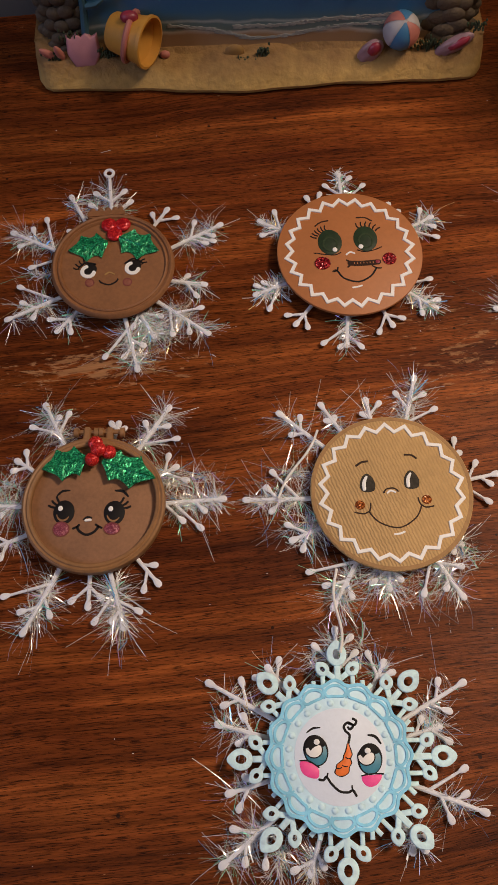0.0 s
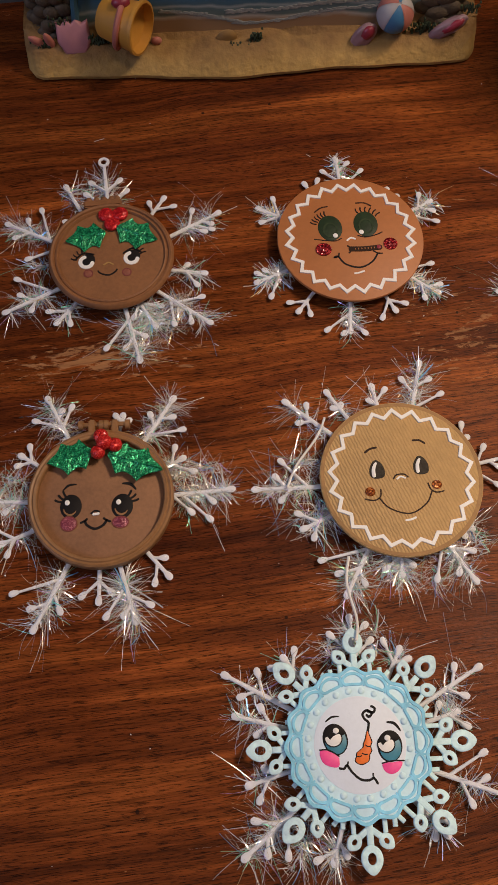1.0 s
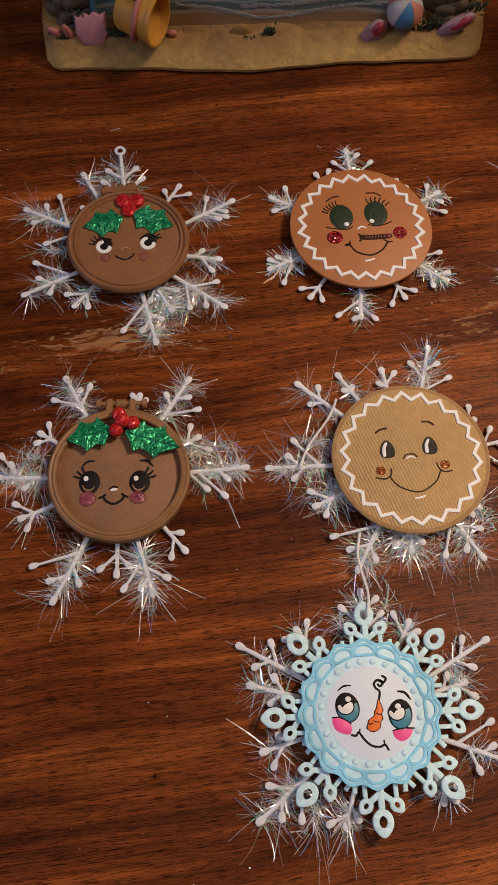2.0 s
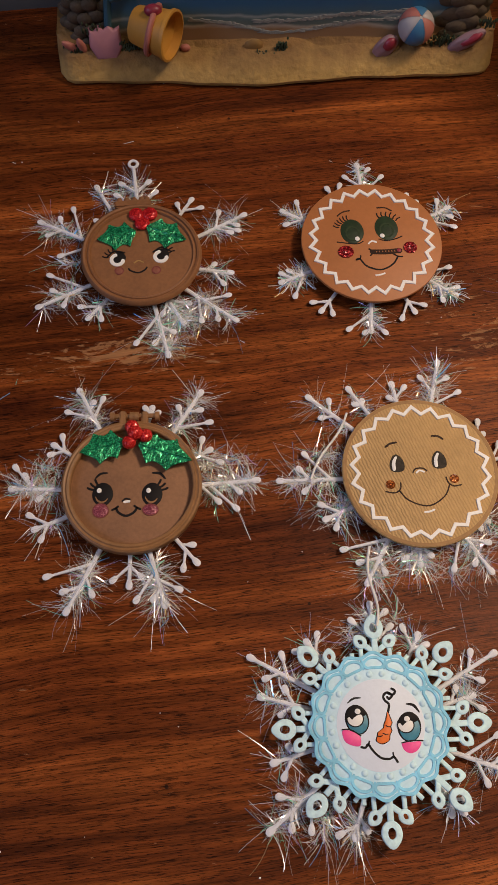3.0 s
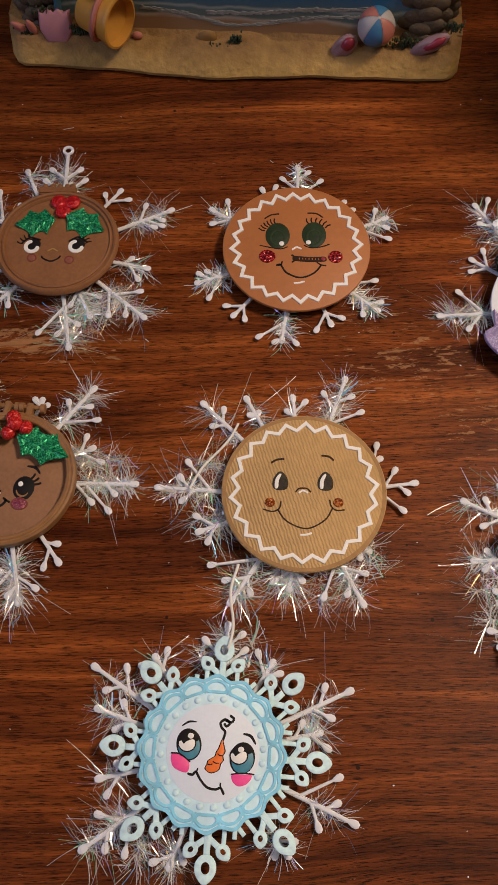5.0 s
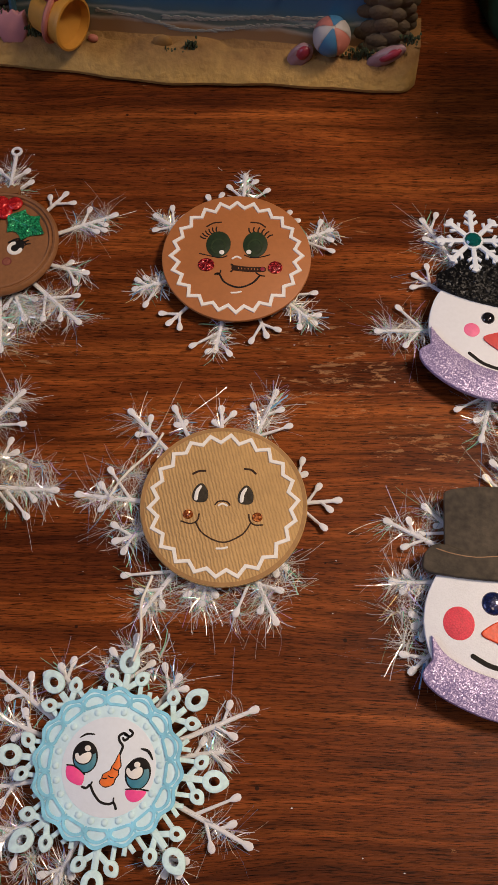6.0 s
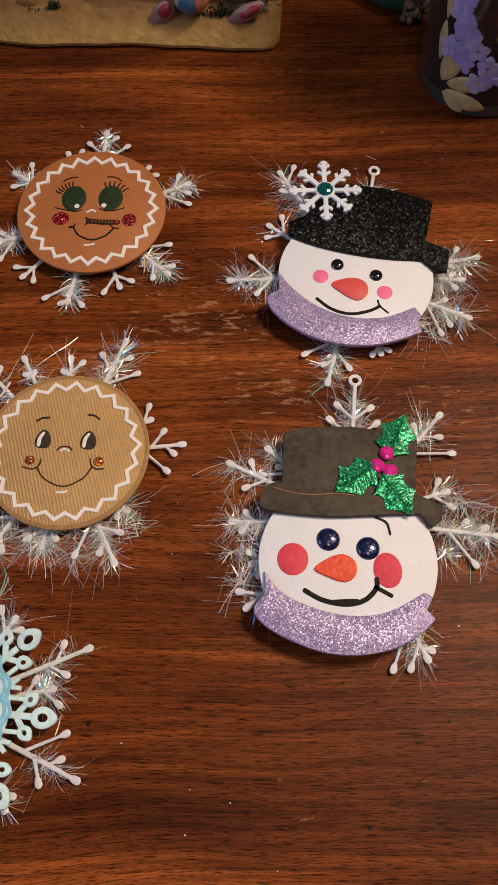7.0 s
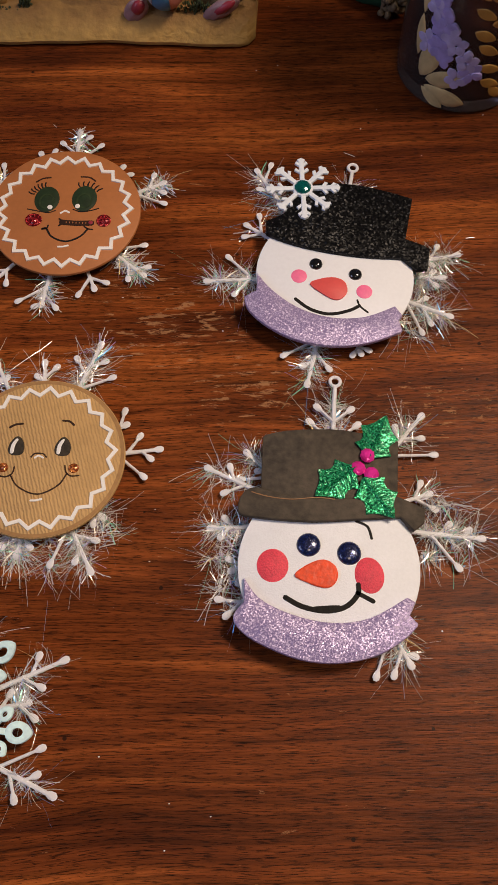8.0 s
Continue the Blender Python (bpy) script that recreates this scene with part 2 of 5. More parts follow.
M_CARROT = material("carrot_orange_ink", (0.82, 0.17, 0.020), 0.5, vary=0.15, scale=500)
M_PINK = material("pink_ink", (0.88, 0.07, 0.30), 0.5, vary=0.10, scale=600)
M_SOFTPINK = material("soft_pink_ink", (0.86, 0.17, 0.34), 0.55, vary=0.08, scale=600)
M_ROSE = glitter("rose_glitter", (0.19, 0.030, 0.052), (0.36, 0.10, 0.13), 2800, 0.25, 0.4, 0.45, 0.5)
M_ROSEBROWN = material("rose_brown_ink", (0.17, 0.035, 0.028), 0.6, vary=0.2, scale=900)
M_ROSEDULL = material("dull_rose_ink", (0.24, 0.075, 0.045), 0.6, vary=0.2, scale=900)
M_INKEDGE = material("brown_edge_ink", (0.33, 0.18, 0.065), 0.7, vary=0.2, scale=300, bump=0.3)
M_REDGLAZE = glitter("red_glaze", (0.42, 0.010, 0.014), (0.72, 0.03, 0.03), 1900, 0.4, 0.25, 0.55, 0.4)
M_SURF = material("surf_paint", (0.26, 0.26, 0.23), 0.6, vary=0.25, scale=300)
M_REDGLIT = glitter("dark_red_glitter", (0.16, 0.006, 0.010), (0.75, 0.05, 0.06), 2200, 0.7, 0.22, 0.5)
M_BERRY = glitter("red_berry_glitter", (0.45, 0.012, 0.012), (0.85, 0.06, 0.05), 2400, 0.5, 0.22, 0.45, 0.6)
M_AMBER = glitter("amber_glitter", (0.22, 0.05, 0.010), (0.75, 0.25, 0.06), 1900, 0.7, 0.2, 0.5)
M_LEAF = glitter("green_holly_foil", (0.003, 0.120, 0.050), (0.03, 0.44, 0.18), 2400, 0.8, 0.28, 0.30, 0.30)
M_BLACKGLIT = glitter("black_glitter", (0.0035, 0.0035, 0.004), (0.085, 0.09, 0.10), 1400, 0.3, 0.42, 0.92, 0.8)
M_BLACKGLIT.node_tree.nodes["Principled BSDF"].inputs["Specular IOR Level"].default_value = 0.2
M_LAVENDER = glitter("lavender_glitter", (0.30, 0.235, 0.44), (0.62, 0.53, 0.77), 2500, 0.35, 0.38, 0.50, 0.50)
M_FELT = material("dark_olive_card", (0.060, 0.047, 0.033), 0.85, vary=0.55, scale=330, bump=0.7)
M_BLUE = material("pale_blue_foam", (0.60, 0.82, 0.92), 0.65, vary=0.20, scale=420, bump=0.6)
M_BLUEPALE = material("icy_blue_card", (0.60, 0.82, 0.93), 0.6, vary=0.12, scale=300, bump=0.15)
M_BLUEEDGE = material("turquoise_ink", (0.25, 0.62, 0.82), 0.6, vary=0.22, scale=260)
M_TEAL = material("teal_ink", (0.045, 0.22, 0.31), 0.45, vary=0.2, scale=500)
M_TEALGEM = material("teal_gem", (0.0, 0.16, 0.15), 0.08, vary=0.3, scale=500, coat=1.0)
M_MAGENTA = material("magenta_gem", (0.95, 0.030, 0.33), 0.14, metal=0.25, vary=0.45, scale=400, coat=1.0)
_b = M_TEALGEM.node_tree.nodes["Principled BSDF"]
_b.inputs["Transmission Weight"].default_value, _b.inputs["IOR"].default_value = 0.55, 1.6
M_NAVY = glitter("navy_glitter_bead", (0.004, 0.008, 0.050), (0.012, 0.032, 0.18), 2200, 0.5, 0.3, 0.62, 0.25)
M_NAVY.node_tree.nodes["Principled BSDF"].inputs["Coat Weight"].default_value = 1.0
M_BLACKBEAD = material("black_bead", (0.008, 0.008, 0.010), 0.10, coat=1.0)
M_CORD = material("white_cord", (0.78, 0.75, 0.70), 0.6, vary=0.12, scale=1500, bump=0.5, bump_scale=3000)
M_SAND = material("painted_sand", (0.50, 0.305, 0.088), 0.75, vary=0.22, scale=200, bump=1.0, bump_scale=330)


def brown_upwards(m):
    """The sand darkens from yellow at its foot to brown towards the sea, paint and shade in one colour, with a mottled
    border.
    """
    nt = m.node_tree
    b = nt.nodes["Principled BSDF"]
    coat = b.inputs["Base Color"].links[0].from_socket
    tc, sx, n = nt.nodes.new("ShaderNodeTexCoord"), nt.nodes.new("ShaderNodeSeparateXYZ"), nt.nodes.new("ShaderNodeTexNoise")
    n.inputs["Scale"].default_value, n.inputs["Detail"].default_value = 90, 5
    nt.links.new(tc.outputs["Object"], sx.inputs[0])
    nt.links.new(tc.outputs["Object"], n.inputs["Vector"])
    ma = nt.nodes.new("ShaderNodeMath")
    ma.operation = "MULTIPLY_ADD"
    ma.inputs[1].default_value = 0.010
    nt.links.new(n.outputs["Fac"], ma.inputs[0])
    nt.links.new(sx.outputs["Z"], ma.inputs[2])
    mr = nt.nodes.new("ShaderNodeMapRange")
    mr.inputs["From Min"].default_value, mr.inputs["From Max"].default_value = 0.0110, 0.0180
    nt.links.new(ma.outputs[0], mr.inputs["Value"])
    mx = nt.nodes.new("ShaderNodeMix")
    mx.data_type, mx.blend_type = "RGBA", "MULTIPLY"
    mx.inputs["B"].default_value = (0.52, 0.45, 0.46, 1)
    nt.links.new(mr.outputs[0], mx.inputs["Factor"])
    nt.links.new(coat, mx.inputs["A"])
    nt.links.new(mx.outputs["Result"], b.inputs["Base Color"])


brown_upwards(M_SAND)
M_PENCIL = material("dark_grey_pencil", (0.045, 0.036, 0.026), 0.7, vary=0.5, scale=900, spec=0.2)
M_BARK = material("painted_palm_bark", (0.088, 0.062, 0.036), 0.75, vary=0.5, scale=160, bump=0.9)
M_YELLOW = material("yellow_resin", (0.58, 0.275, 0.040), 0.55, vary=0.12, scale=120)
M_DEEPYEL = material("deep_yellow_resin", (0.36, 0.20, 0.06), 0.6, vary=0.15, scale=120)
M_LILAC = material("pink_lilac_resin", (0.47, 0.20, 0.22), 0.5, vary=0.12, scale=150)
M_CORAL = material("coral_pink_resin", (0.50, 0.175, 0.135), 0.5, vary=0.12, scale=150)
M_SHELL = material("mauve_shell", (0.34, 0.20, 0.21), 0.4, vary=0.25, scale=200)
M_DARKRED = material("dark_red_resin", (0.30, 0.03, 0.05), 0.4, vary=0.2, scale=200)
M_SKY = material("blue_resin", (0.06, 0.20, 0.36), 0.45, vary=0.1, scale=150)
M_TEALRESIN = material("dull_teal_resin", (0.045, 0.13, 0.17), 0.55, vary=0.2, scale=150)
M_CHALK = material("chalky_white_resin", (0.48, 0.44, 0.42), 0.55, vary=0.12, scale=150)
M_WEED = material("dark_green_resin", (0.042, 0.058, 0.024), 0.8, vary=0.4, scale=400, bump=0.6)
M_GREEN = material("dark_green_cloth", (0.020, 0.085, 0.035), 0.8, vary=0.3, scale=180, bump=0.4)
M_FLEECE = material("tan_fleece", (0.17, 0.115, 0.06), 0.95, vary=0.3, scale=700, bump=1.0, bump_scale=1200)
M_WALL = material("grey_painted_wall", (0.16, 0.155, 0.15), 0.8, vary=0.10, scale=14, bump=0.2, bump_scale=120)
M_ROOM = material("cream_wall", (0.42, 0.37, 0.31), 0.85, vary=0.06, scale=5)
M_CEIL = material("white_ceiling", (0.70, 0.67, 0.62), 0.9, vary=0.05, scale=5)
M_FLOOR = material("brown_floor", (0.16, 0.10, 0.06), 0.7, vary=0.2, scale=12)
M_PETAL = material("violet_petal_paint", (0.44, 0.39, 0.80), 0.5, vary=0.25, scale=220)
M_PETAL2 = material("pale_violet_petal_paint", (0.54, 0.50, 0.84), 0.5, vary=0.25, scale=220)
M_GOLD = material("old_gold_paint", (0.52, 0.30, 0.07), 0.4, vary=0.25, scale=200)
M_CREAM = material("cream_leaf_paint", (0.64, 0.52, 0.25), 0.5, vary=0.2, scale=200)
M_GLASS = bpy.data.materials.new("smoky_glass")
M_GLASS.use_nodes = True
_b = M_GLASS.node_tree.nodes["Principled BSDF"]
_b.inputs["Base Color"].default_value = (0.40, 0.39, 0.40, 1)
_b.inputs["Transmission Weight"].default_value, _b.inputs["Roughness"].default_value, _b.inputs["IOR"].default_value = 0.95, 0.08, 1.46


def sea_paint():
    """The painted picture: pale surf above wet sand, teal shallows, deeper blue sea."""
    m = bpy.data.materials.new("sea_painting")
    m.use_nodes = True
    nt = m.node_tree
    N, L = nt.nodes.new, nt.links.new
    b = nt.nodes["Principled BSDF"]
    tc = N("ShaderNodeTexCoord")
    sx = N("ShaderNodeSeparateXYZ")
    L(tc.outputs["Object"], sx.inputs[0])
    n = N("ShaderNodeTexNoise")
    n.inputs["Scale"].default_value, n.inputs["Detail"].default_value = 30, 5
    L(tc.outputs["Object"], n.inputs["Vector"])
    k = N("ShaderNodeMath")
    k.operation = "MULTIPLY_ADD"
    k.inputs[1].default_value, k.inputs[2].default_value = 0.010, -0.005
    L(n.outputs["Fac"], k.inputs[0])
    h = N("ShaderNodeMath")
    h.operation = "ADD"
    L(sx.outputs["Z"], h.inputs[0])
    L(k.outputs[0], h.inputs[1])
    mr = N("ShaderNodeMapRange")
    mr.inputs["From Min"].default_value, mr.inputs["From Max"].default_value = 0.009, 0.059
    L(h.outputs[0], mr.inputs["Value"])
    r = N("ShaderNodeValToRGB")
    stops = [(0.0, (0.34, 0.20, 0.10)), (0.20, (0.30, 0.18, 0.09)), (0.235, (0.42, 0.36, 0.28)), (0.26, (0.12, 0.16, 0.14)), (0.32, (0.10, 0.16, 0.16)),
             (0.345, (0.30, 0.34, 0.32)), (0.37, (0.07, 0.14, 0.17)), (0.46, (0.034, 0.125, 0.23)), (0.75, (0.020, 0.085, 0.26)), (1.0, (0.05, 0.13, 0.30))]
    e = r.color_ramp.elements
    while len(e) < len(stops):
        e.new(0.5)
    for i, (p, c) in enumerate(stops):
        e[i].position, e[i].color = p, (*c, 1)
    L(mr.outputs[0], r.inputs["Fac"])
    L(r.outputs["Color"], b.inputs["Base Color"])
    b.inputs["Roughness"].default_value = 0.35
    return m


M_SEA = sea_paint()

# ---------------------------------------------------------------- mesh helpers (shapes in millimetres)
MM = 0.001


def part(name, bm, mat, parent, label="", smooth=True, scale=MM):
    """One mesh object from a bmesh, as a part of parent (or a thing of its own when parent is None)."""
    bmesh.ops.recalc_face_normals(bm, faces=bm.faces[:])
    me = bpy.data.meshes.new(name)
    if scale != 1:
        bmesh.ops.scale(bm, vec=(scale,) * 3, verts=bm.verts[:])
    bm.to_mesh(me)
    bm.free()
    me.materials.append(mat)
    if smooth:
        me.shade_smooth()
        me.set_sharp_from_angle(angle=radians(38))
    ob = new(name, me)
    if parent:
        ob.parent = parent
    if label:
        tagged(ob, label)
    return ob


def lathe(profile, n=64, cx=0.0, cy=0.0, bm=None, sx=1.0, sy=1.0):
    """A turned shape from (radius, height) pairs."""
    bm = bm or bmesh.new()
    rings = []
    for r, z in profile:
        if r < 1e-6:
            rings.append([bm.verts.new((cx, cy, z))])
        else:
            rings.append([bm.verts.new((cx + sx * r * math.cos(2 * math.pi * i / n), cy + sy * r * math.sin(2 * math.pi * i / n), z)) for i in range(n)])
    for a, c in zip(rings, rings[1:]):
        for i in range(n):
            j = (i + 1) % n
            if len(a) == 1 and len(c) == 1:
                continue
            if len(a) == 1:
                bm.faces.new((a[0], c[i], c[j]))
            elif len(c) == 1:
                bm.faces.new((a[i], a[j], c[0]))
            else:
                bm.faces.new((a[i], a[j], c[j], c[i]))
    return bm


def disc(r, z0, z1, n=72, bevel=0.4):
    return lathe([(0, z0), (r - bevel, z0), (r, z0 + bevel), (r, z1 - bevel), (r - 0.3 * bevel, z1 - 0.3 * bevel), (r - bevel, z1), (0, z1)], n)


def dome(cx, cy, rx, ry, z, h, bm=None, n=24, steps=5):
    prof = [(math.cos(i * math.pi / 2 / steps), z + h * math.sin(i * math.pi / 2 / steps)) for i in range(steps)] + [(0, z + h)]
    prof = [(prof[0][0], z - 0.15)] + prof
    return lathe(prof, n, cx, cy, bm, rx, ry)


def spline(points, closed=False, steps=6):
    """A smooth line through some points."""
    p = [Vector(q).to_2d() for q in points]
    n, out = len(p), []
    for i in range(n if closed else n - 1):
        a, b, c, d = (p[(i + k) % n] if closed else p[min(max(i + k, 0), n - 1)] for k in (-1, 0, 1, 2))
        for s in range(steps):
            t = s / steps
            out.append(0.5 * (2 * b + (c - a) * t + (2 * a - 5 * b + 4 * c - d) * t * t + (3 * b - a - 3 * c + d) * t ** 3))
    if not closed:
        out.append(p[-1])
    return out


def outline_normals(pts):
    n, out = len(pts), []
    area2 = sum(pts[i].x * pts[(i + 1) % n].y - pts[(i + 1) % n].x * pts[i].y for i in range(n))
    sgn = 1 if area2 > 0 else -1
    for i in range(n):
        a, b, c = pts[i - 1], pts[i], pts[(i + 1) % n]
        d1, d2 = (b - a), (c - b)
        n1 = Vector((d1.y, -d1.x)).normalized() if d1.length > 1e-9 else Vector((0, 0))
        n2 = Vector((d2.y, -d2.x)).normalized() if d2.length > 1e-9 else n1
        m = n1 + n2
        m = m / max(m.length_squared / 2, 0.5) if m.length > 1e-6 else n1
        out.append(m * sgn)
    return out


def plate(points, z0, z1, bevel=0.25, bm=None, hole=None):
    """A flat piece cut to an outline, with softened edges."""
    bm = bm or bmesh.new()
    pts = [Vector(q).to_2d() for q in points]
    nor = outline_normals(pts)
    levels = [(0.0, z0), (0.0, z1 - bevel), (-0.35 * bevel, z1 - 0.35 * bevel), (-bevel, z1)]
    rings = [[bm.verts.new((p.x + k * q.x, p.y + k * q.y, z)) for p, q in zip(pts, nor)] for k, z in levels]
    n = len(pts)
    for a, c in zip(rings, rings[1:]):
        for i in range(n):
            bm.faces.new((a[i], a[(i + 1) % n], c[(i + 1) % n], c[i]))
    if hole is None:
        bm.faces.new(rings[-1])
        bm.faces.new(rings[0][::-1])
    else:
        hp = [Vector(q).to_2d() for q in hole]
        hr = [[bm.verts.new((p.x, p.y, z)) for p in hp] for z in (z0, z1)]
        m = len(hp)
        for i in range(m):
            bm.faces.new((hr[0][i], hr[1][i], hr[1][(i + 1) % m], hr[0][(i + 1) % m]))
        for i in range(n):
            j, k, l = i * m // n, (i + 1) * m // n, (i + 1) % n
            for a, h in ((rings[-1], hr[1]), (rings[0], hr[0])):
                f = [a[i], a[l], h[k % m]] + ([h[j]] if j != k else [])
                bm.faces.new(f)
    return bm


def stroke(points, width, z, h=0.3, closed=False, taper=False, bm=None, steps=6, sharp=False):
    """A painted or cut line of some width that stands slightly proud."""
    bm = bm or bmesh.new()
    pts = [Vector(q).to_2d() for q in points] if sharp else spline(points, closed, steps)
    round_end = not (closed or taper or sharp) and len(pts) > 2
    if round_end:
        pts = [pts[0] + (pts[0] - pts[1]).normalized() * width * 0.3] + pts + [pts[-1] + (pts[-1] - pts[-2]).normalized() * width * 0.3]
    n = len(pts)
    rows = []
    for i in range(n):
        a = pts[i - 1] if closed or i else pts[i]
        c = pts[(i + 1) % n] if closed or i < n - 1 else pts[i]
        d1, d2 = (pts[i] - a), (c - pts[i])
        n1 = Vector((-d1.y, d1.x)).normalized() if d1.length > 1e-9 else None
        n2 = Vector((-d2.y, d2.x)).normalized() if d2.length > 1e-9 else None
        n1, n2 = n1 or n2, n2 or n1
        m = n1 + n2
        m = m / max(m.length_squared / 2, 0.35)
        w = width / 2
        if taper:
            w *= 0.35 + 0.65 * math.sin(math.pi * min(1, max(0, (i + 0.3) / (n - 0.4))))
        if round_end and i in (0, n - 1):
            w *= 0.5
        p = pts[i]
        rows.append([bm.verts.new((p.x + m.x * k, p.y + m.y * k, zz)) for k, zz in ((w, z - 0.1), (w * 0.85, z + h), (-w * 0.85, z + h), (-w, z - 0.1))])
    for i in range(n if closed else n - 1):
        a, c = rows[i], rows[(i + 1) % n]
        for k in range(3):
            bm.faces.new((a[k], a[k + 1], c[k + 1], c[k]))
    if not closed:
        bm.faces.new(rows[0])
        bm.faces.new(rows[-1][::-1])
    return bm


def ellipse(cx, cy, rx, ry, n=28, turn=0.0, wave=0.0, k=0):
    c, s = math.cos(radians(turn)), math.sin(radians(turn))
    out = []
    for i in range(n):
        a = 2 * math.pi * i / n
        f = 1 + wave * math.sin(k * a + 1.3)
        x, y = rx * f * math.cos(a), ry * f * math.sin(a)
        out.append((cx + c * x - s * y, cy + s * x + c * y))
    return out


def tube(points, r, bm=None, n=8, taper=1.0):
    """A round cord or rod along 3D points."""
    bm = bm or bmesh.new()
    p = [Vector(q) for q in points]
    rings = []
    for i, q in enumerate(p):
        d = (p[min(i + 1, len(p) - 1)] - p[max(i - 1, 0)]).normalized()
        u = d.orthogonal().normalized() if i == 0 else (u - d * u.dot(d)).normalized()
        v = d.cross(u)
        rr = r * (1 + (taper - 1) * i / max(1, len(p) - 1))
        rings.append([bm.verts.new(q + rr * (math.cos(2 * math.pi * k / n) * u + math.sin(2 * math.pi * k / n) * v)) for k in range(n)])
    for a, c in zip(rings, rings[1:]):
        for k in range(n):
            bm.faces.new((a[k], a[(k + 1) % n], c[(k + 1) % n], c[k]))
    bm.faces.new(rings[0][::-1])
    bm.faces.new(rings[-1])
    return bm


def torus(cx, cy, z, R, r, bm=None, n=20, m=8, squash=1.0):
    bm = bm or bmesh.new()
    g = [[bm.verts.new((cx + (R + r * math.cos(b)) * math.cos(a), cy + (R + r * math.cos(b)) * math.sin(a), z + squash * r * math.sin(b)))
          for b in (2 * math.pi * j / m for j in range(m))] for a in (2 * math.pi * i / n for i in range(n))]
    for i in range(n):
        for j in range(m):
            bm.faces.new((g[i][j], g[(i + 1) % n][j], g[(i + 1) % n][(j + 1) % m], g[i][(j + 1) % m]))
    return bm


def blob(bm, c, r, sub=2):
    """A rounded lump with three half-axes."""
    g = bmesh.ops.create_icosphere(bm, subdivisions=sub, radius=1.0)
    bmesh.ops.scale(bm, vec=r, verts=g["verts"])
    bmesh.ops.translate(bm, vec=c, verts=g["verts"])
    return g["verts"]


def box(bm, x0, x1, y0, y1, z0, z1):
    v = [bm.verts.new((x, y, z)) for z in (z0, z1) for x, y in ((x0, y0), (x1, y0), (x1, y1), (x0, y1))]
    for f in ((0, 3, 2, 1), (4, 5, 6, 7), (0, 1, 5, 4), (1, 2, 6, 5), (2, 3, 7, 6), (3, 0, 4, 7)):
        bm.faces.new([v[i] for i in f])
    return bm


def thing(name, x, y, z, yaw, label, category, group=""):
    ob = new(name)
    ob.empty_display_size = 0.01
    ob.matrix_basis = pose(x, y, z, 0, 0, yaw)
    return tagged(ob, label, category, group)


# ---------------------------------------------------------------- the room
def slab(name, mat, x0, x1, y0, y1, z0, z1, label):
    bm = bmesh.new()
    box(bm, x0, x1, y0, y1, z0, z1)
    bmesh.ops.bevel(bm, geom=bm.edges[:], offset=0.004, segments=2, affect="EDGES")
    return tagged(part(name, bm, mat, None, scale=1), label, name.split("_")[0], kind="structure")


# floor, ceiling and cream walls are unseen, added to close the room for reflections
slab("floor", M_FLOOR, -1.7, 2.1, -2.0, 0.60, -0.80, -0.75, "brown wooden floor under the table")
slab("ceiling", M_CEIL, -1.7, 2.1, -2.0, 0.60, 2.40, 2.45, "white painted ceiling of the room")
slab("wall_north", M_WALL, -1.7, 2.1, 0.432, 0.60, -0.748, 2.398, "dark grey painted wall behind the table")
slab("wall_south", M_ROOM, -1.7, 2.1, -2.0, -1.9, -0.748, 2.398, "cream painted wall of the room")
slab("wall_west", M_ROOM, -1.7, -1.6, -1.898, 0.430, -0.748, 2.398, "cream painted wall of the room")
slab("wall_east", M_ROOM, 2.0, 2.1, -1.898, 0.430, -0.748, 2.398, "cream painted wall of the room")

table = thing("table", 0, 0, 0, 0, "dark red-brown varnished wooden table with worn top", "table")
bm = bmesh.new()
box(bm, -0.70, 0.80, -0.37, 0.430, -0.03, 0.0)
bmesh.ops.bevel(bm, geom=bm.edges[:], offset=0.004, segments=3, affect="EDGES")
part("tabletop", bm, M_WOOD, table, scale=1)
for x in (-0.65, 0.75):
    for y in (-0.32, 0.38):
        bm = lathe([(0, -748), (20, -748), (24, -400), (30, -60), (30, -30.5), (0, -30.5)], 20, x * 1000, y * 1000)
        part("leg", bm, M_WOOD, table)

# ---------------------------------------------------------------- snowflake backings
def bar(bm, a, b, w0, w1, z0, z1, h=1.3):
    """A flat moulded rod with a rounded back, from a to b."""
    a, b = Vector(a), Vector(b)
    d = (b - a).normalized()
    n = Vector((-d.y, d.x))
    rows = []
    for p, w, z in ((a, w0, z0), (b, w1, z1)):
        rows.append([bm.verts.new((p.x + n.x * k * w, p.y + n.y * k * w, z + zz * h)) for k, zz in ((0.5, 0), (0.5, 0.55), (0.25, 0.95), (-0.25, 0.95), (-0.5, 0.55), (-0.5, 0))])
    for k in range(6):
        bm.faces.new((rows[0][k], rows[0][(k + 1) % 6], rows[1][(k + 1) % 6], rows[1][k]))
    bm.faces.new(rows[0][::-1])
    bm.faces.new(rows[1])


def bulb(bm, p, d, z, big=1.0):
    """The drop-shaped end of a snowflake branch."""
    g = bmesh.ops.create_icosphere(bm, subdivisions=2, radius=1.0)
    for v in g["verts"]:
        x, y, zz = v.co
        w = 1.0 + 0.4 * x
        v.co = (d.x * x * 2.6 * big - d.y * y * 1.42 * big * w + p.x, d.y * x * 2.6 * big + d.x * y * 1.42 * big * w + p.y, z + zz * 0.42 * big)


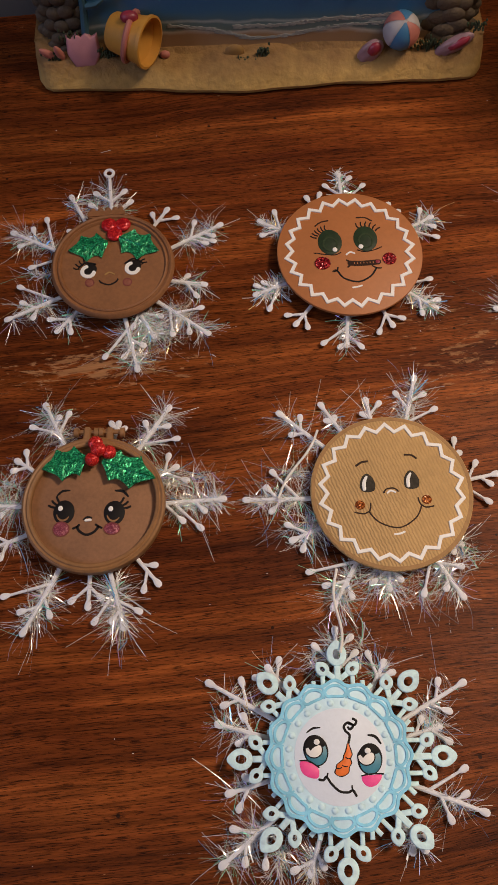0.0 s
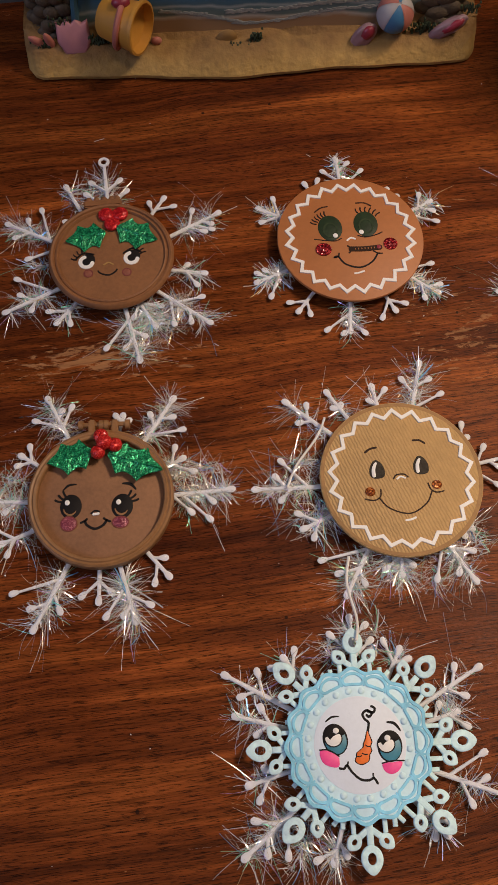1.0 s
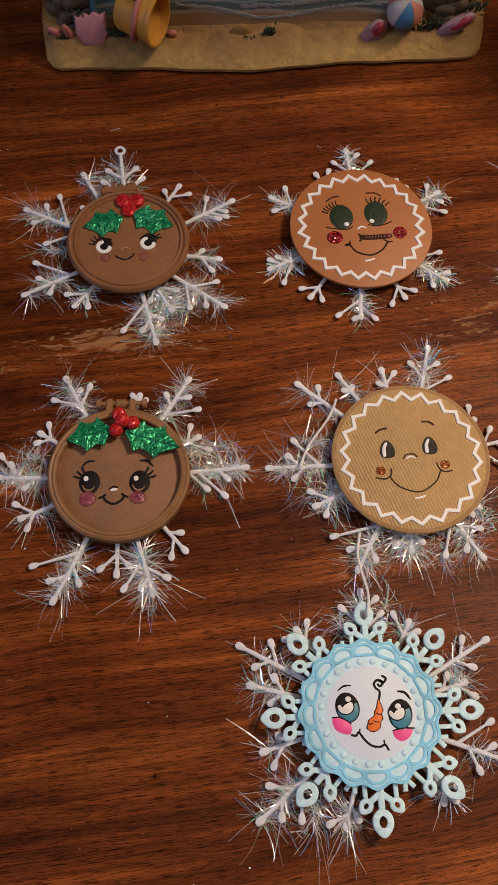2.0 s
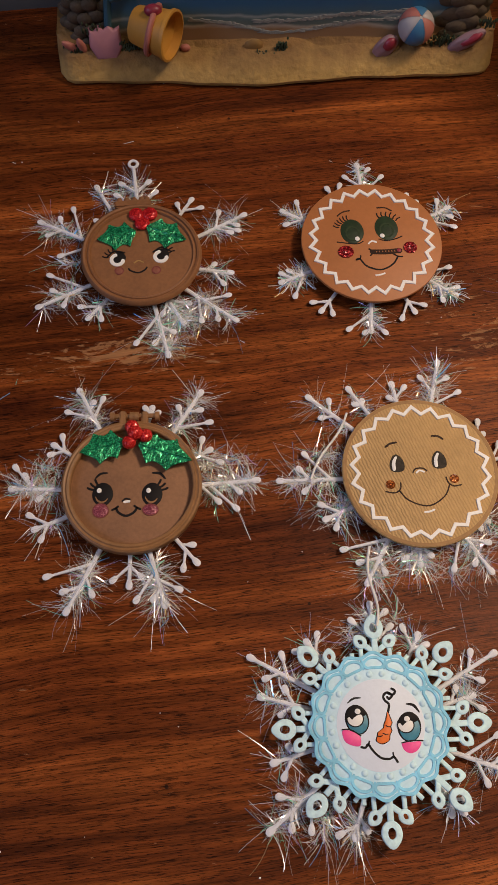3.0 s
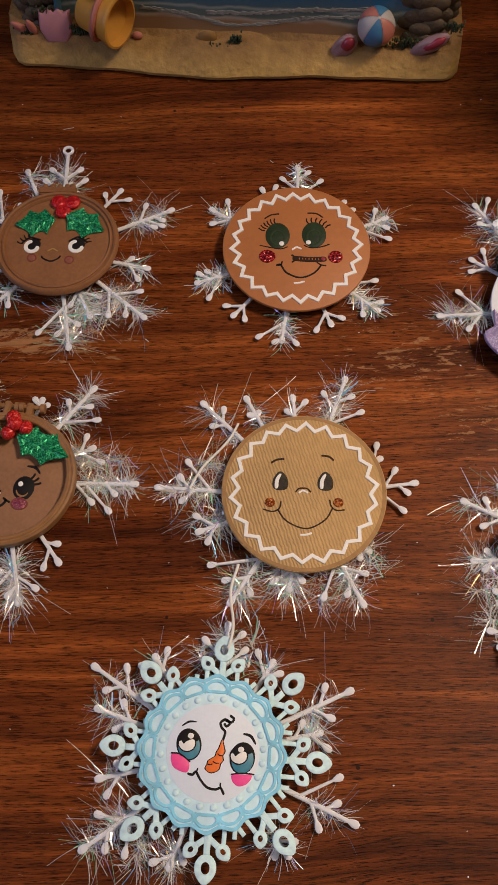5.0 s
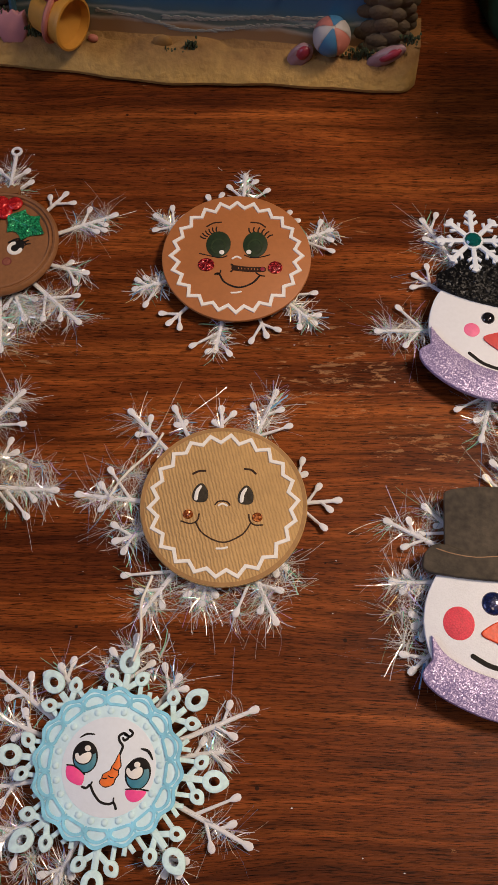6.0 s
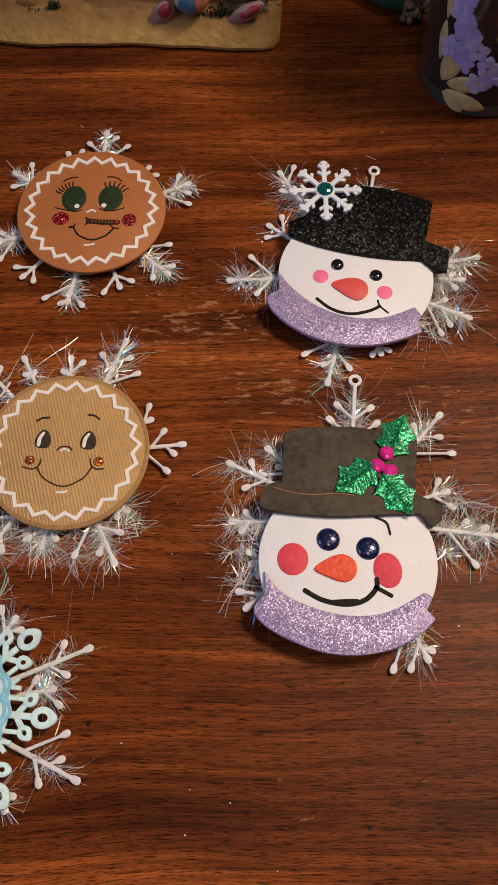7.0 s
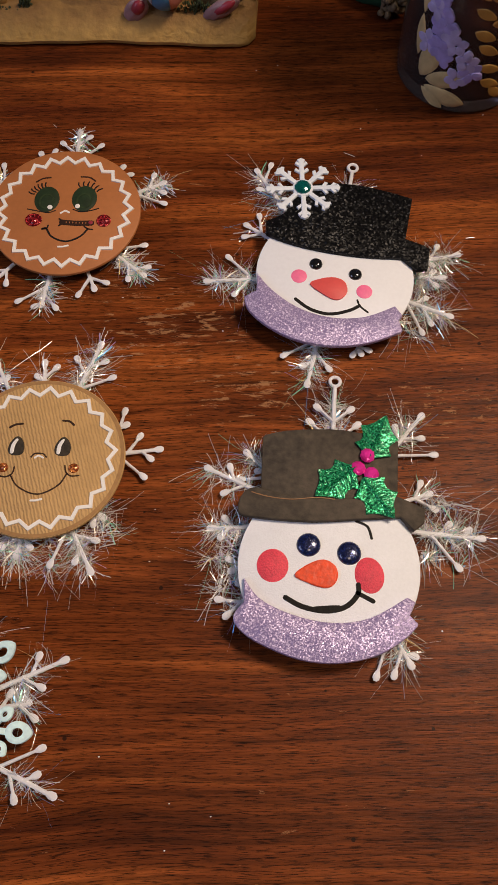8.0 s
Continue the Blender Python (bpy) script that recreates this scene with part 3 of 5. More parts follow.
def snow_arm(length, twigs, z0=3.2, z1=1.0):
    """A branch along +x from the hub: a stem with a drop end, and twigs (where along it, how long; below zero to the other side)."""
    bm = bmesh.new()
    zt = lambda s: z0 + (z1 - z0) * s
    bar(bm, (2, 0), (length - 2, 0), 2.4, 1.4, zt(0), zt(1), 1.0)
    bulb(bm, Vector((length - 2.2, 0)), Vector((1, 0)), zt(1) + 0.6, 0.98)
    for where, size in twigs:
        if abs(size) < 3:
            continue
        a = math.copysign(radians(48), size)
        s, d = Vector((where * length, 0)), Vector((math.cos(a), math.sin(a)))
        e = s + d * (abs(size) - 1.8)
        bar(bm, s, e, 1.4, 0.95, zt(where), zt(where) - 0.2, 0.9)
        bulb(bm, e, d, zt(where) + 0.4, 0.92)
    return bm


def tuft(rng, length, count, reach, s0=0.5, s1=1.0, z0=2.4, ang=0.0, under=None, wide=1.0):
    """Long film strands that spray from the core wound round a branch along +x, in bunches, curved and crossing."""
    bm = bmesh.new()
    knots = [(rng.uniform(s0, s1) * length, rng.uniform(0, 2 * math.pi), rng.uniform(0.6, 1.3)) for _ in range(max(4, count // 14))]
    turn = Matrix.Rotation(radians(ang), 2)
    for _ in range(count):
        ks, ka, kr = rng.choice(knots)
        base = Vector((ks + rng.gauss(0, 1.5), rng.gauss(0, 0.8), z0 * (1.1 - min(1.0, ks / length)) + rng.uniform(0.1, 1.1)))
        a = ka + rng.gauss(0, 0.9)
        d = Vector((0.9 * math.cos(a) + rng.uniform(0.0, 0.45), math.sin(a), rng.uniform(-0.15, 0.6))).normalized()
        n = reach * kr * rng.uniform(0.25, 1.0)
        w = rng.uniform(0.055, 0.145) * wide
        if rng.random() < 0.12:
            n, w = n * 1.4, w * 0.8
        if rng.random() < 0.17:
            n, w = n * 0.6, rng.uniform(0.20, 0.38)
        side = d.cross(Vector((rng.uniform(-1, 1), rng.uniform(-1, 1), rng.uniform(-1, 1)))).normalized()
        bend = Vector((rng.gauss(0, 0.30), rng.gauss(0, 0.30), -rng.uniform(0.1, 0.6)))
        prev = None
        for k in range(6):
            t = k / 5
            p = base + d * n * t + bend * n * t * t
            p.z = max(p.z, 0.25)
            if under:
                f = turn @ p.to_2d() - under[0]
                p.z = min(p.z, 4.6) if f.length < under[1] else p.z
            q = side * w * (1 - 0.35 * t)
            row = (bm.verts.new(p - q), bm.verts.new(p + q))
            if prev:
                bm.faces.new((prev[0], prev[1], row[1], row[0]))
            prev = row
    return bm


def backing(thing_ob, arms, tinsel, seed, hub=(0, 0), ring=None, wide=1.0, count=360, reach=12.5, loose=(), top=5.2, face=(0, 0, 34)):
    """The milky plastic snowflake behind an ornament: its hub, branches, hanging ring and the tinsel wound on it.
    arms: angle, length and then place and size of each twig; tinsel: how thickly each branch is wound."""
    rng = random.Random(seed)
    under = (Vector((face[0] - hub[0], face[1] - hub[1])), face[2])
    base = part("snowflake_backing", lathe([(0, 2.0), (8.5, 2.0), (9, 2.4), (9, top - 0.6), (8.4, top), (0, top)], 24), M_MILK, thing_ob, "milky white plastic snowflake wound with tinsel")
    base.location = (hub[0] * MM, hub[1] * MM, 0)

    def wind(length, n, a, s0=0.42, s1=0.94):
        t = part("tinsel_tuft", tuft(rng, length, n, reach, s0, s1, ang=a, under=under, wide=wide), M_TINSEL, base, "clear iridescent tinsel strands", smooth=False)
        t.rotation_euler = (0, 0, radians(a))
    for (a, l, *twigs), thick in zip(arms, tinsel):
        arm = part("branch", snow_arm(l, list(zip(twigs[::2], twigs[1::2]))), M_MILK, base)
        arm.rotation_euler = (0, 0, radians(a))
        if thick > 0:
            wind(l, int(count * thick), a, max(0.58, (face[2] - 4) / l))
    for a, l, n in loose:
        wind(l, int(n * 1.1), a, 0.62, 1.0)
    if ring:
        d = Vector(ring) - Vector(hub)
        l, u = d.length, d.normalized()
        bm = torus(d.x, d.y, 2.2, 2.1, 0.75, squash=0.8)
        bar(bm, u * 2, u * (l - 2.6), 2.2, 1.6, 3.0, 1.6)
        for s in (1, -1):
            for w, ln in ((0.70, 0.14), (0.55, 0.2)):
                p = u * l * w
                e = p + (Matrix.Rotation(radians(48) * s, 2) @ u) * l * ln
                bar(bm, p, e, 1.4, 1.2, 2.2, 1.8)
                bulb(bm, e, (e - p).normalized(), 2.5)
        part("hanging_ring", bm, M_MILK, base)
        wind(l - 6, int(count * 1.3), math.degrees(math.atan2(u.y, u.x)), 0.55, 0.92)
    return base


# ---------------------------------------------------------------- small ornament pieces
def holly_leaf(parent, tip, base, width, z, lift=1.2):
    """A pointed holly leaf with three spines a side, scooped between, a raised vein and crinkled foil, from its base to its tip."""
    rng = random.Random(int(abs(tip[0] * 10)))
    tip, base = Vector(tip), Vector(base)
    length, mid = (tip - base).length, (tip + base) / 2
    edge = [(0.0, 0.10), (0.08, 0.24), (0.19, 0.47), (0.27, 0.37), (0.37, 0.34), (0.48, 0.39), (0.60, 0.50), (0.66, 0.34), (0.75, 0.22), (0.86, 0.13), (1.0, 0.0)]
    n, cols = 42, (-1, -0.8, -0.55, -0.3, -0.1, 0, 0.1, 0.3, 0.55, 0.8, 1)
    bm = bmesh.new()
    rows = []
    for i in range(n + 1):
        s = i / n
        w = max(float(np.interp(s, [e[0] for e in edge], [e[1] for e in edge])), 0.01) * width
        row = []
        for k in cols:
            h = (0.5 * (1 - abs(k)) + 0.7 * abs(2 * s - 1) ** 2) * lift + (0.4 if k == 0 else 0) + rng.uniform(-0.11, 0.11) + 0.22 * math.sin(8 * s * math.pi - 5 * abs(k)) * (1 - abs(k))
            row.append(bm.verts.new(((s - 0.5 + 0.05 * abs(k) ** 3) * length, k * w, z + 0.35 + h)))
        rows.append(row)
    for a, c in zip(rows, rows[1:]):
        for k in range(len(cols) - 1):
            bm.faces.new((a[k], a[k + 1], c[k + 1], c[k]))
    g = bmesh.ops.extrude_face_region(bm, geom=bm.faces[:])
    bmesh.ops.translate(bm, vec=(0, 0, -0.35), verts=[v for v in g["geom"] if isinstance(v, bmesh.types.BMVert)])
    ob = part("holly_leaf", bm, M_LEAF, parent, "glittering green foil holly leaf", smooth=False)
    d = tip - base
    ob.matrix_basis = pose(mid.x * MM, mid.y * MM, 0, 0, 0, math.degrees(math.atan2(d.y, d.x)))
    return ob


def berry(parent, x, y, r, z, mat=None, h=1.0, label="red glitter berry"):
    bm = bmesh.new()
    blob(bm, (x, y, z + r * 0.55 * h), (r, r, r * 0.85 * h), 3)
    return part("berry", bm, mat or M_BERRY, parent, label)


def gem(parent, name, x, y, r, z, mat, label, facets=12, h=0.45):
    """A cut stone with a flat table and two rows of facets."""
    bm = lathe([(1.0, z - 0.1), (1.0, z + 0.25 * h * r), (0.80, z + 0.7 * h * r), (0.48, z + h * r), (0, z + h * r)], facets, x, y, None, r, r)
    return part(name, bm, mat, parent, label, smooth=False)


def zigzag(parent, r, amp, n, width, z, turn=0.0, at=(0, 0)):
    """The cut icing line: a thin white band that zigzags round the edge, uneven by a hair."""
    rng = random.Random(n)
    pts = []
    for i in range(2 * n):
        a = math.pi * i / n + radians(turn)
        q = r + (amp if i % 2 == 0 else -amp) + rng.uniform(-0.25, 0.25)
        pts.append((at[0] + q * math.cos(a), at[1] + q * math.sin(a)))
    return part("icing_zigzag", stroke(pts, width, z, 0.5, closed=True, sharp=True), M_WHITE, parent, "white zigzag icing line", smooth=False)


def lashes(parent, cx, cy, r, a0, a1, n, length, z, mat, width=0.5):
    for i in range(n):
        a = radians(a0 + (a1 - a0) * i / max(1, n - 1))
        p = Vector((cx + r * math.cos(a), cy + r * math.sin(a)))
        d = Vector((math.cos(a), math.sin(a)))
        part("eyelash", stroke([p, p + d * length * 0.5 + Vector((-d.y, d.x)) * 0.12 * length, p + d * length], width, z, 0.12, steps=3), mat, parent)


def line(parent, name, pts, width, z, mat, h=0.15, taper=False, label=""):
    return part(name, stroke(pts, width, z, h, taper=taper), mat, parent, label)


def patch(parent, name, pts, z, mat, h=0.15, label=""):
    return part(name, plate(pts, z - 0.1, z + h, 0.08), mat, parent, label)


GROUP = "snowflake ornaments on the table"

# ---- round brown ornament with holly brows
orn = thing("snowflake_ornament", -0.0537, 0.2508, 0, -1.4, "brown hoop face ornament with glittering holly on a tinsel snowflake", "ornament", GROUP)
backing(orn, [(148, 57, 0.75, -9, 0.58, -19, 0.44, 19, 0.77, 8), (-160, 54, 0.55, -19, 0.72, -8, 0.7, 7), (-136, 39, 0.76, -10, 0.76, 8), (-81, 51, 0.57, -18, 0.75, -7, 0.67, 8), (-40, 54, 0.58, -14, 0.77, -7, 0.64, 13),
              (-11, 43, 0.7, 6, 0.76, -10), (26, 58, 0.69, 11, 0.74, -10, 0.69, -9, 0.81, -6), (54, 46, 0.75, 7, 0.8, -10), (-64, 38, 0.6, -9, 0.6, 11), (112, 53, 0.47, -11, 0.47, 13)],
        (1.0, 0.8, 0.3, 1.2, 1.1, 0.35, 0.85, 0, 1.1, 0.3), 3, ring=(-0.6, 60), face=(0, 2, 29.5), loose=((-55, 44, 120), (172, 44, 110), (100, 50, 90)))
face = part("face_disc", lathe([(0, 5.2), (26.6, 5.2), (27.6, 5.8), (28.2, 7.2), (27.8, 8.6), (26.9, 9.3), (26.0, 9.0), (25.6, 8.2), (25.1, 8.2), (24.9, 8.7), (24.3, 8.9), (23.8, 8.3), (23.6, 7.8), (0, 7.8)], 84), M_KRAFT, orn, "brown card disc with a raised double rim")
face.location = (-0.0002, 0.0024, 0)
bm = bmesh.new()
box(bm, -11, 6.5, 29.5, 33.5, 5.5, 8.4)
bmesh.ops.bevel(bm, geom=bm.edges[:], offset=0.6, segments=2, affect="EDGES")
for x in (-8.5, -5, -1.5, 2, 4.5):
    blob(bm, (x, 34.0, 7.0), (1.5, 1.6, 1.3), 2)
part("hoop_clasp", bm, M_KRAFT, orn, "brown ridged clasp on the hoop")
holly_leaf(orn, (-19.3, 11.5), (-1.8, 14.0), 15.0, 8.0)
holly_leaf(orn, (20.4, 7.8), (3.4, 16.6), 15.5, 8.0)
for x, y in ((-1.0, 24.0), (5.4, 23.7), (1.4, 18.6)):
    berry(orn, x, y, 3.7, 7.8, M_REDGLAZE, 0.5, "glossy red glitter berry")
for x, s in ((-11.5, 1), (8.7, -1)):
    patch(orn, "pupil", ellipse(x + 0.6, 1.0, 3.4, 3.2), 7.8, M_INK, 0.2)
    part("eye_white", stroke([(x + 2.7 * math.cos(q), -0.2 + 2.7 * math.sin(q)) for q in [radians(100 + 25 * k) for k in range(11)]], 1.9, 7.95, 0.2, steps=2), M_WHITE, orn)
    line(orn, "lid", [(x - 4.4, 2.0), (x - 1, 4.6), (x + 3.6, 3.4)] if s > 0 else [(x - 3.4, 2.6), (x + 0.8, 4.9), (x + 4.6, 2.4)], 0.7, 7.9, M_INK, 0.3)
    lashes(orn, x, 0, 4.4, 160 if s > 0 else 20, 105 if s > 0 else 70, 4, 2.7, 7.9, M_INK, 0.6)
line(orn, "nose", [(-3.9, -2.6), (-1.8, -1.5), (0.3, -2.7)], 0.8, 7.8, M_DEEPYEL, 0.2)
line(orn, "mouth", [(-6.6, -5.4), (-5.8, -6.6), (-2.3, -8.1), (0.8, -6.8), (1.8, -5.4)], 0.8, 7.8, M_INK)
for x, y in ((-11.0, -6.2), (6.0, -7.4)):
    patch(orn, "cheek", ellipse(x, y, 1.8, 1.8), 7.8, M_ROSEDULL, 0.08, "dull rose inked cheek")
    part("cheek_ring", stroke(ellipse(x, y, 1.9, 1.9), 0.6, 7.8, 0.14, True, steps=1), M_ROSEBROWN, orn)

# ---- orange-brown gingerbread ornament
orn = thing("snowflake_ornament", 0.0556, 0.2462, 0, -3.5, "orange-brown gingerbread face ornament with white zigzag on a snowflake", "ornament", GROUP)
backing(orn, [(90, 53, 0.71, 11, 0.63, -16, 0.83, -8), (148, 49, 0.75, -12, 0.75, 10), (-161, 49, 0.74, 14, 0.77, -7, 0.85, -7), (-131, 44, 0.82, -9, 0.82, 8), (-98, 46, 0.77, -15, 0.94, -5, 0.85, 10),
              (-66, 40, 0.81, -11, 0.81, 9), (-37, 47, 0.54, 17, 0.78, -9, 0.86, 7), (29, 49, 0.82, 9, 0.67, -16, 0.83, -8), (55, 40, 0.8, -9), (114, 43, 0.8, -10)],
        (0.9, 1.0, 1.2, 0, 0.6, 0, 1.2, 1.1, 0, 0), 5, wide=2.2, count=340, reach=8.0)
part("face_disc", disc(33.7, 5.2, 7.0, 96, 0.5), M_GINGER, orn, "orange-brown card disc").location = (-0.0004, 0.0016, 0)
zigzag(orn, 28.0, 1.6, 24, 1.7, 7.0, 4, (-0.4, 1.6))
for x, y in ((-9.1, 7.4), (7.6, 8.4)):
    patch(orn, "eye", ellipse(x, y, 5.6, 7.0), 7.0, M_GREENEYE, 0.2, "dark green eye")
    part("iris", stroke(ellipse(x, y - 1.2, 3.1, 3.8), 0.9, 7.1, 0.2, True, steps=1), M_GREENEYE2, orn)
    patch(orn, "highlight", ellipse(x + (1.9 if x < 0 else -2.6), y - 4.4, 1.15, 1.2, 16), 7.2, M_WHITE, 0.2)
    lashes(orn, x, y, 6.6, 156 if x < 0 else 112, 100 if x < 0 else 38, 6, 2.9, 7.0, M_INK, 0.7)
    line(orn, "lid", [(x - 8, y - 5.6), (x - 3, y - 6.6), (x + 1.5, y - 7.2), (x + 4.5, y - 6.0)] if x < 0 else [(x - 4.5, y - 6.0), (x - 1, y - 7.2), (x + 3.5, y - 6.4), (x + 7, y - 5.0)], 0.55, 7.0, M_INK)
line(orn, "eyebrow", [(-15.2, 16.8), (-12.3, 18.9), (-8.8, 19.6)], 0.75, 7.0, M_BROWNINK)
line(orn, "eyebrow", [(4.7, 20.5), (8.7, 20.3), (11.6, 18.3)], 0.75, 7.0, M_BROWNINK)
line(orn, "nose", [(-2.2, 0.0), (-0.3, 1.3), (1.7, 0.5)], 0.9, 7.0, M_WHITE, 0.2)
patch(orn, "cheek", ellipse(-13.6, -4.1, 3.7, 3.4), 7.0, M_REDGLIT, 0.5, "dark red glitter cheek")
patch(orn, "cheek", ellipse(17.4, -3.4, 3.2, 3.2), 7.0, M_REDGLIT, 0.5, "dark red glitter cheek")
part("thermometer", stroke([(-1.2, -4.7), (5, -5.1), (12.4, -4.7)], 3.0, 7.0, 0.2), M_BROWNINK, orn, "dark brown drawn thermometer with ticks")
for i in range(7):
    part("tick_mark", stroke([(1.0 + 1.45 * i, -4.6), (1.0 + 1.45 * i, -5.4)], 0.4, 7.25, 0.12, steps=1), M_GINGER, orn)
line(orn, "thermometer_tip", [(-2.4, -3.0), (-0.6, -4.8), (-2.2, -6.8)], 0.8, 7.1, M_BROWNINK)
patch(orn, "thermometer_bulb", ellipse(11.8, -4.7, 1.0, 1.0, 16), 7.2, M_DARKRED, 0.2)
line(orn, "mouth", [(-9.2, -8.6), (-7.4, -8.4), (-4.6, -12.6), (1.7, -14.9), (7.6, -12.3), (10.9, -7.9)], 0.9, 7.0, M_INK)
line(orn, "mouth_corner", [(9.0, -6.6), (10.9, -7.9), (13.0, -8.2)], 0.7, 7.0, M_INK)
line(orn, "mouth_corner", [(-6.8, -6.6), (-7.4, -8.4), (-9.4, -8.8)], 0.7, 7.0, M_INK)
line(orn, "chin_shine", [(-1.2, -17.9), (1, -17.7), (3.2, -17.0)], 0.9, 7.0, M_WHITE, 0.2)

# ---- brown embroidery hoop ornament
orn = thing("snowflake_ornament", -0.0689, 0.1385, 0, -7.5, "small wooden hoop face ornament with red berries on tinsel snowflake", "ornament", GROUP)
backing(orn, [(118, 55, 0.7, 13, 0.78, -5, 0.7, -11), (148, 42, 0.84, -8, 0.84, 7), (178, 52, 0.8, -14, 0.67, 7, 0.78, -9), (-158, 44, 0.84, 8, 0.84, -10), (-116, 57, 0.6, -20, 0.78, -8, 0.7, 9), (-90, 41, 0.77, -10, 0.77, 8),
              (-73, 51, 0.69, -15, 0.84, -6, 0.76, 11), (-48, 42, 0.73, 6, 0.8, -9), (6, 54, 0.75, -7, 0.59, -17, 0.52, -12), (31, 39, 0.82, 9, 0.82, -11), (59, 56, 0.7, 7, 0.77, -7, 0.61, -16), (80, 41, 0.89, 5, 0.86, -5)],
        (1, 0.1, 1.3, 0.3, 1.1, 0, 1.1, 0, 1.3, 0.5, 1.1, 0), 7, face=(0, 1.4, 30), loose=((20, 48, 170), (-75, 56, 110), (163, 46, 80)))
part("face_disc", disc(25.6, 4.4, 5.6, 72, 0.2), M_KRAFT2, orn, "brown kraft card disc set inside the hoop").location = (0, 0.0012, 0)
part("hoop", lathe([(26.4, 3.4), (28.4, 3.6), (28.7, 5.8), (28.4, 8.0), (27.6, 8.6), (27.0, 8.2), (26.7, 8.2), (26.2, 8.7), (25.2, 8.5), (24.8, 8.0), (24.8, 4.6), (26.4, 3.4)], 96), M_HOOP, orn, "brown wooden embroidery hoop").matrix_basis = pose(0, 0.0012, 0) @ Matrix.Diagonal((1.015, 1.015, 1, 1))
bm = bmesh.new()
for x in (-5.0, 4.4):
    box(bm, x - 1.4, x + 1.4, 28, 34.6, 4.6, 8.4)
bmesh.ops.bevel(bm, geom=bm.edges[:], offset=0.5, segments=2, affect="EDGES")
tube([(-10.5, 32.6, 6.6), (10.5, 33.2, 6.6)], 1.1, bm)
for x in (-9.6, -1.2, 0.8, 9.6):
    tube([(x - 0.9, 32.7 + 0.02 * x, 6.6), (x + 0.9, 32.7 + 0.02 * x, 6.6)], 2.1, bm, 10)
part("hoop_clasp", bm, M_HOOP, orn, "brown hoop screw clasp")
holly_leaf(orn, (-21.3, 15.4), (-3.8, 20.2), 14.5, 8.3, 0.9)
holly_leaf(orn, (23.9, 12.0), (2.4, 18.8), 15.0, 8.3, 0.9)
for x, y, r in ((-0.7, 26.4, 3.1), (5.2, 22.4, 3.0), (-1.6, 19.3, 3.0), (0.9, 23.0, 3.3)):
    berry(orn, x, y, r, 8.4 + (1.2 if r > 3.2 else 0))
for x, k in ((-12.0, 1), (8.4, -1)):
    patch(orn, "eye", ellipse(x, -2.2, 4.3, 5.1), 5.6, M_INK, 0.2)
    iris = [(x - 0.2 + 2.7 * math.cos(q), -2.4 + 3.3 * math.sin(q)) for q in [radians(195 + 17 * i) for i in range(9)]]
    part("iris", stroke(iris, 0.95, 5.72, 0.12, taper=True, steps=2), M_HOOP, orn, "brown crescent of the iris")
    patch(orn, "highlight", ellipse(x - 1.5, -0.6, 1.0, 1.1, 16), 5.8, M_WHITE, 0.2)
    for dx, dy, ex, ey in ((-3.4, 1.0, -5.2, 2.6), (-4.0, -0.2, -6.4, 0.6), (-2.4, 2.2, -3.4, 4.2)):
        part("eyelash", stroke([(x + k * dx, dy), (x + k * (0.45 * dx + 0.55 * ex), 0.45 * dy + 0.55 * ey - 0.2), (x + k * ex, ey)], 1.0, 5.6, 0.15, steps=3), M_INK, orn)
line(orn, "eyebrow", [(-15.6, 4.5), (-13.4, 6.8), (-10.2, 7.2)], 1.05, 5.6, M_INK, 0.2, True)
line(orn, "eyebrow", [(8.0, 7.3), (11.4, 7.0), (13.8, 4.6)], 1.3, 5.6, M_INK, 0.2, True)
patch(orn, "cheek", ellipse(-12.5, -9.3, 3.3, 3.0), 5.6, M_ROSE, 0.25, "rose glitter cheek")
patch(orn, "cheek", ellipse(7.9, -8.9, 3.3, 2.4), 5.6, M_ROSE, 0.25, "rose glitter cheek")
for x, y, ry in ((-12.5, -9.3, 3.0), (7.9, -8.9, 2.4)):
    part("cheek_ring", stroke(ellipse(x, y, 3.2, ry), 0.5, 5.7, 0.2, True, steps=1), M_ROSEBROWN, orn)
line(orn, "mouth", [(-6.2, -8.2), (-5.2, -10.0), (-2.2, -11.5), (0.9, -10.2), (2.4, -8.0)], 1.15, 5.6, M_INK)
line(orn, "mouth_corner", [(-7.8, -9.0), (-6.2, -8.2), (-5.4, -7.4)], 1.0, 5.6, M_INK)
line(orn, "mouth_corner", [(1.2, -7.2), (2.4, -8.0), (3.8, -8.6)], 1.0, 5.6, M_INK)
line(orn, "nose", [(-3.8, -5.2), (-2.4, -4.1), (-0.6, -4.4)], 0.8, 5.6, M_INK, 0.2)
line(orn, "nose_shine", [(-3.0, -5.6), (-0.8, -5.3)], 1.1, 5.8, M_WHITE, 0.2)

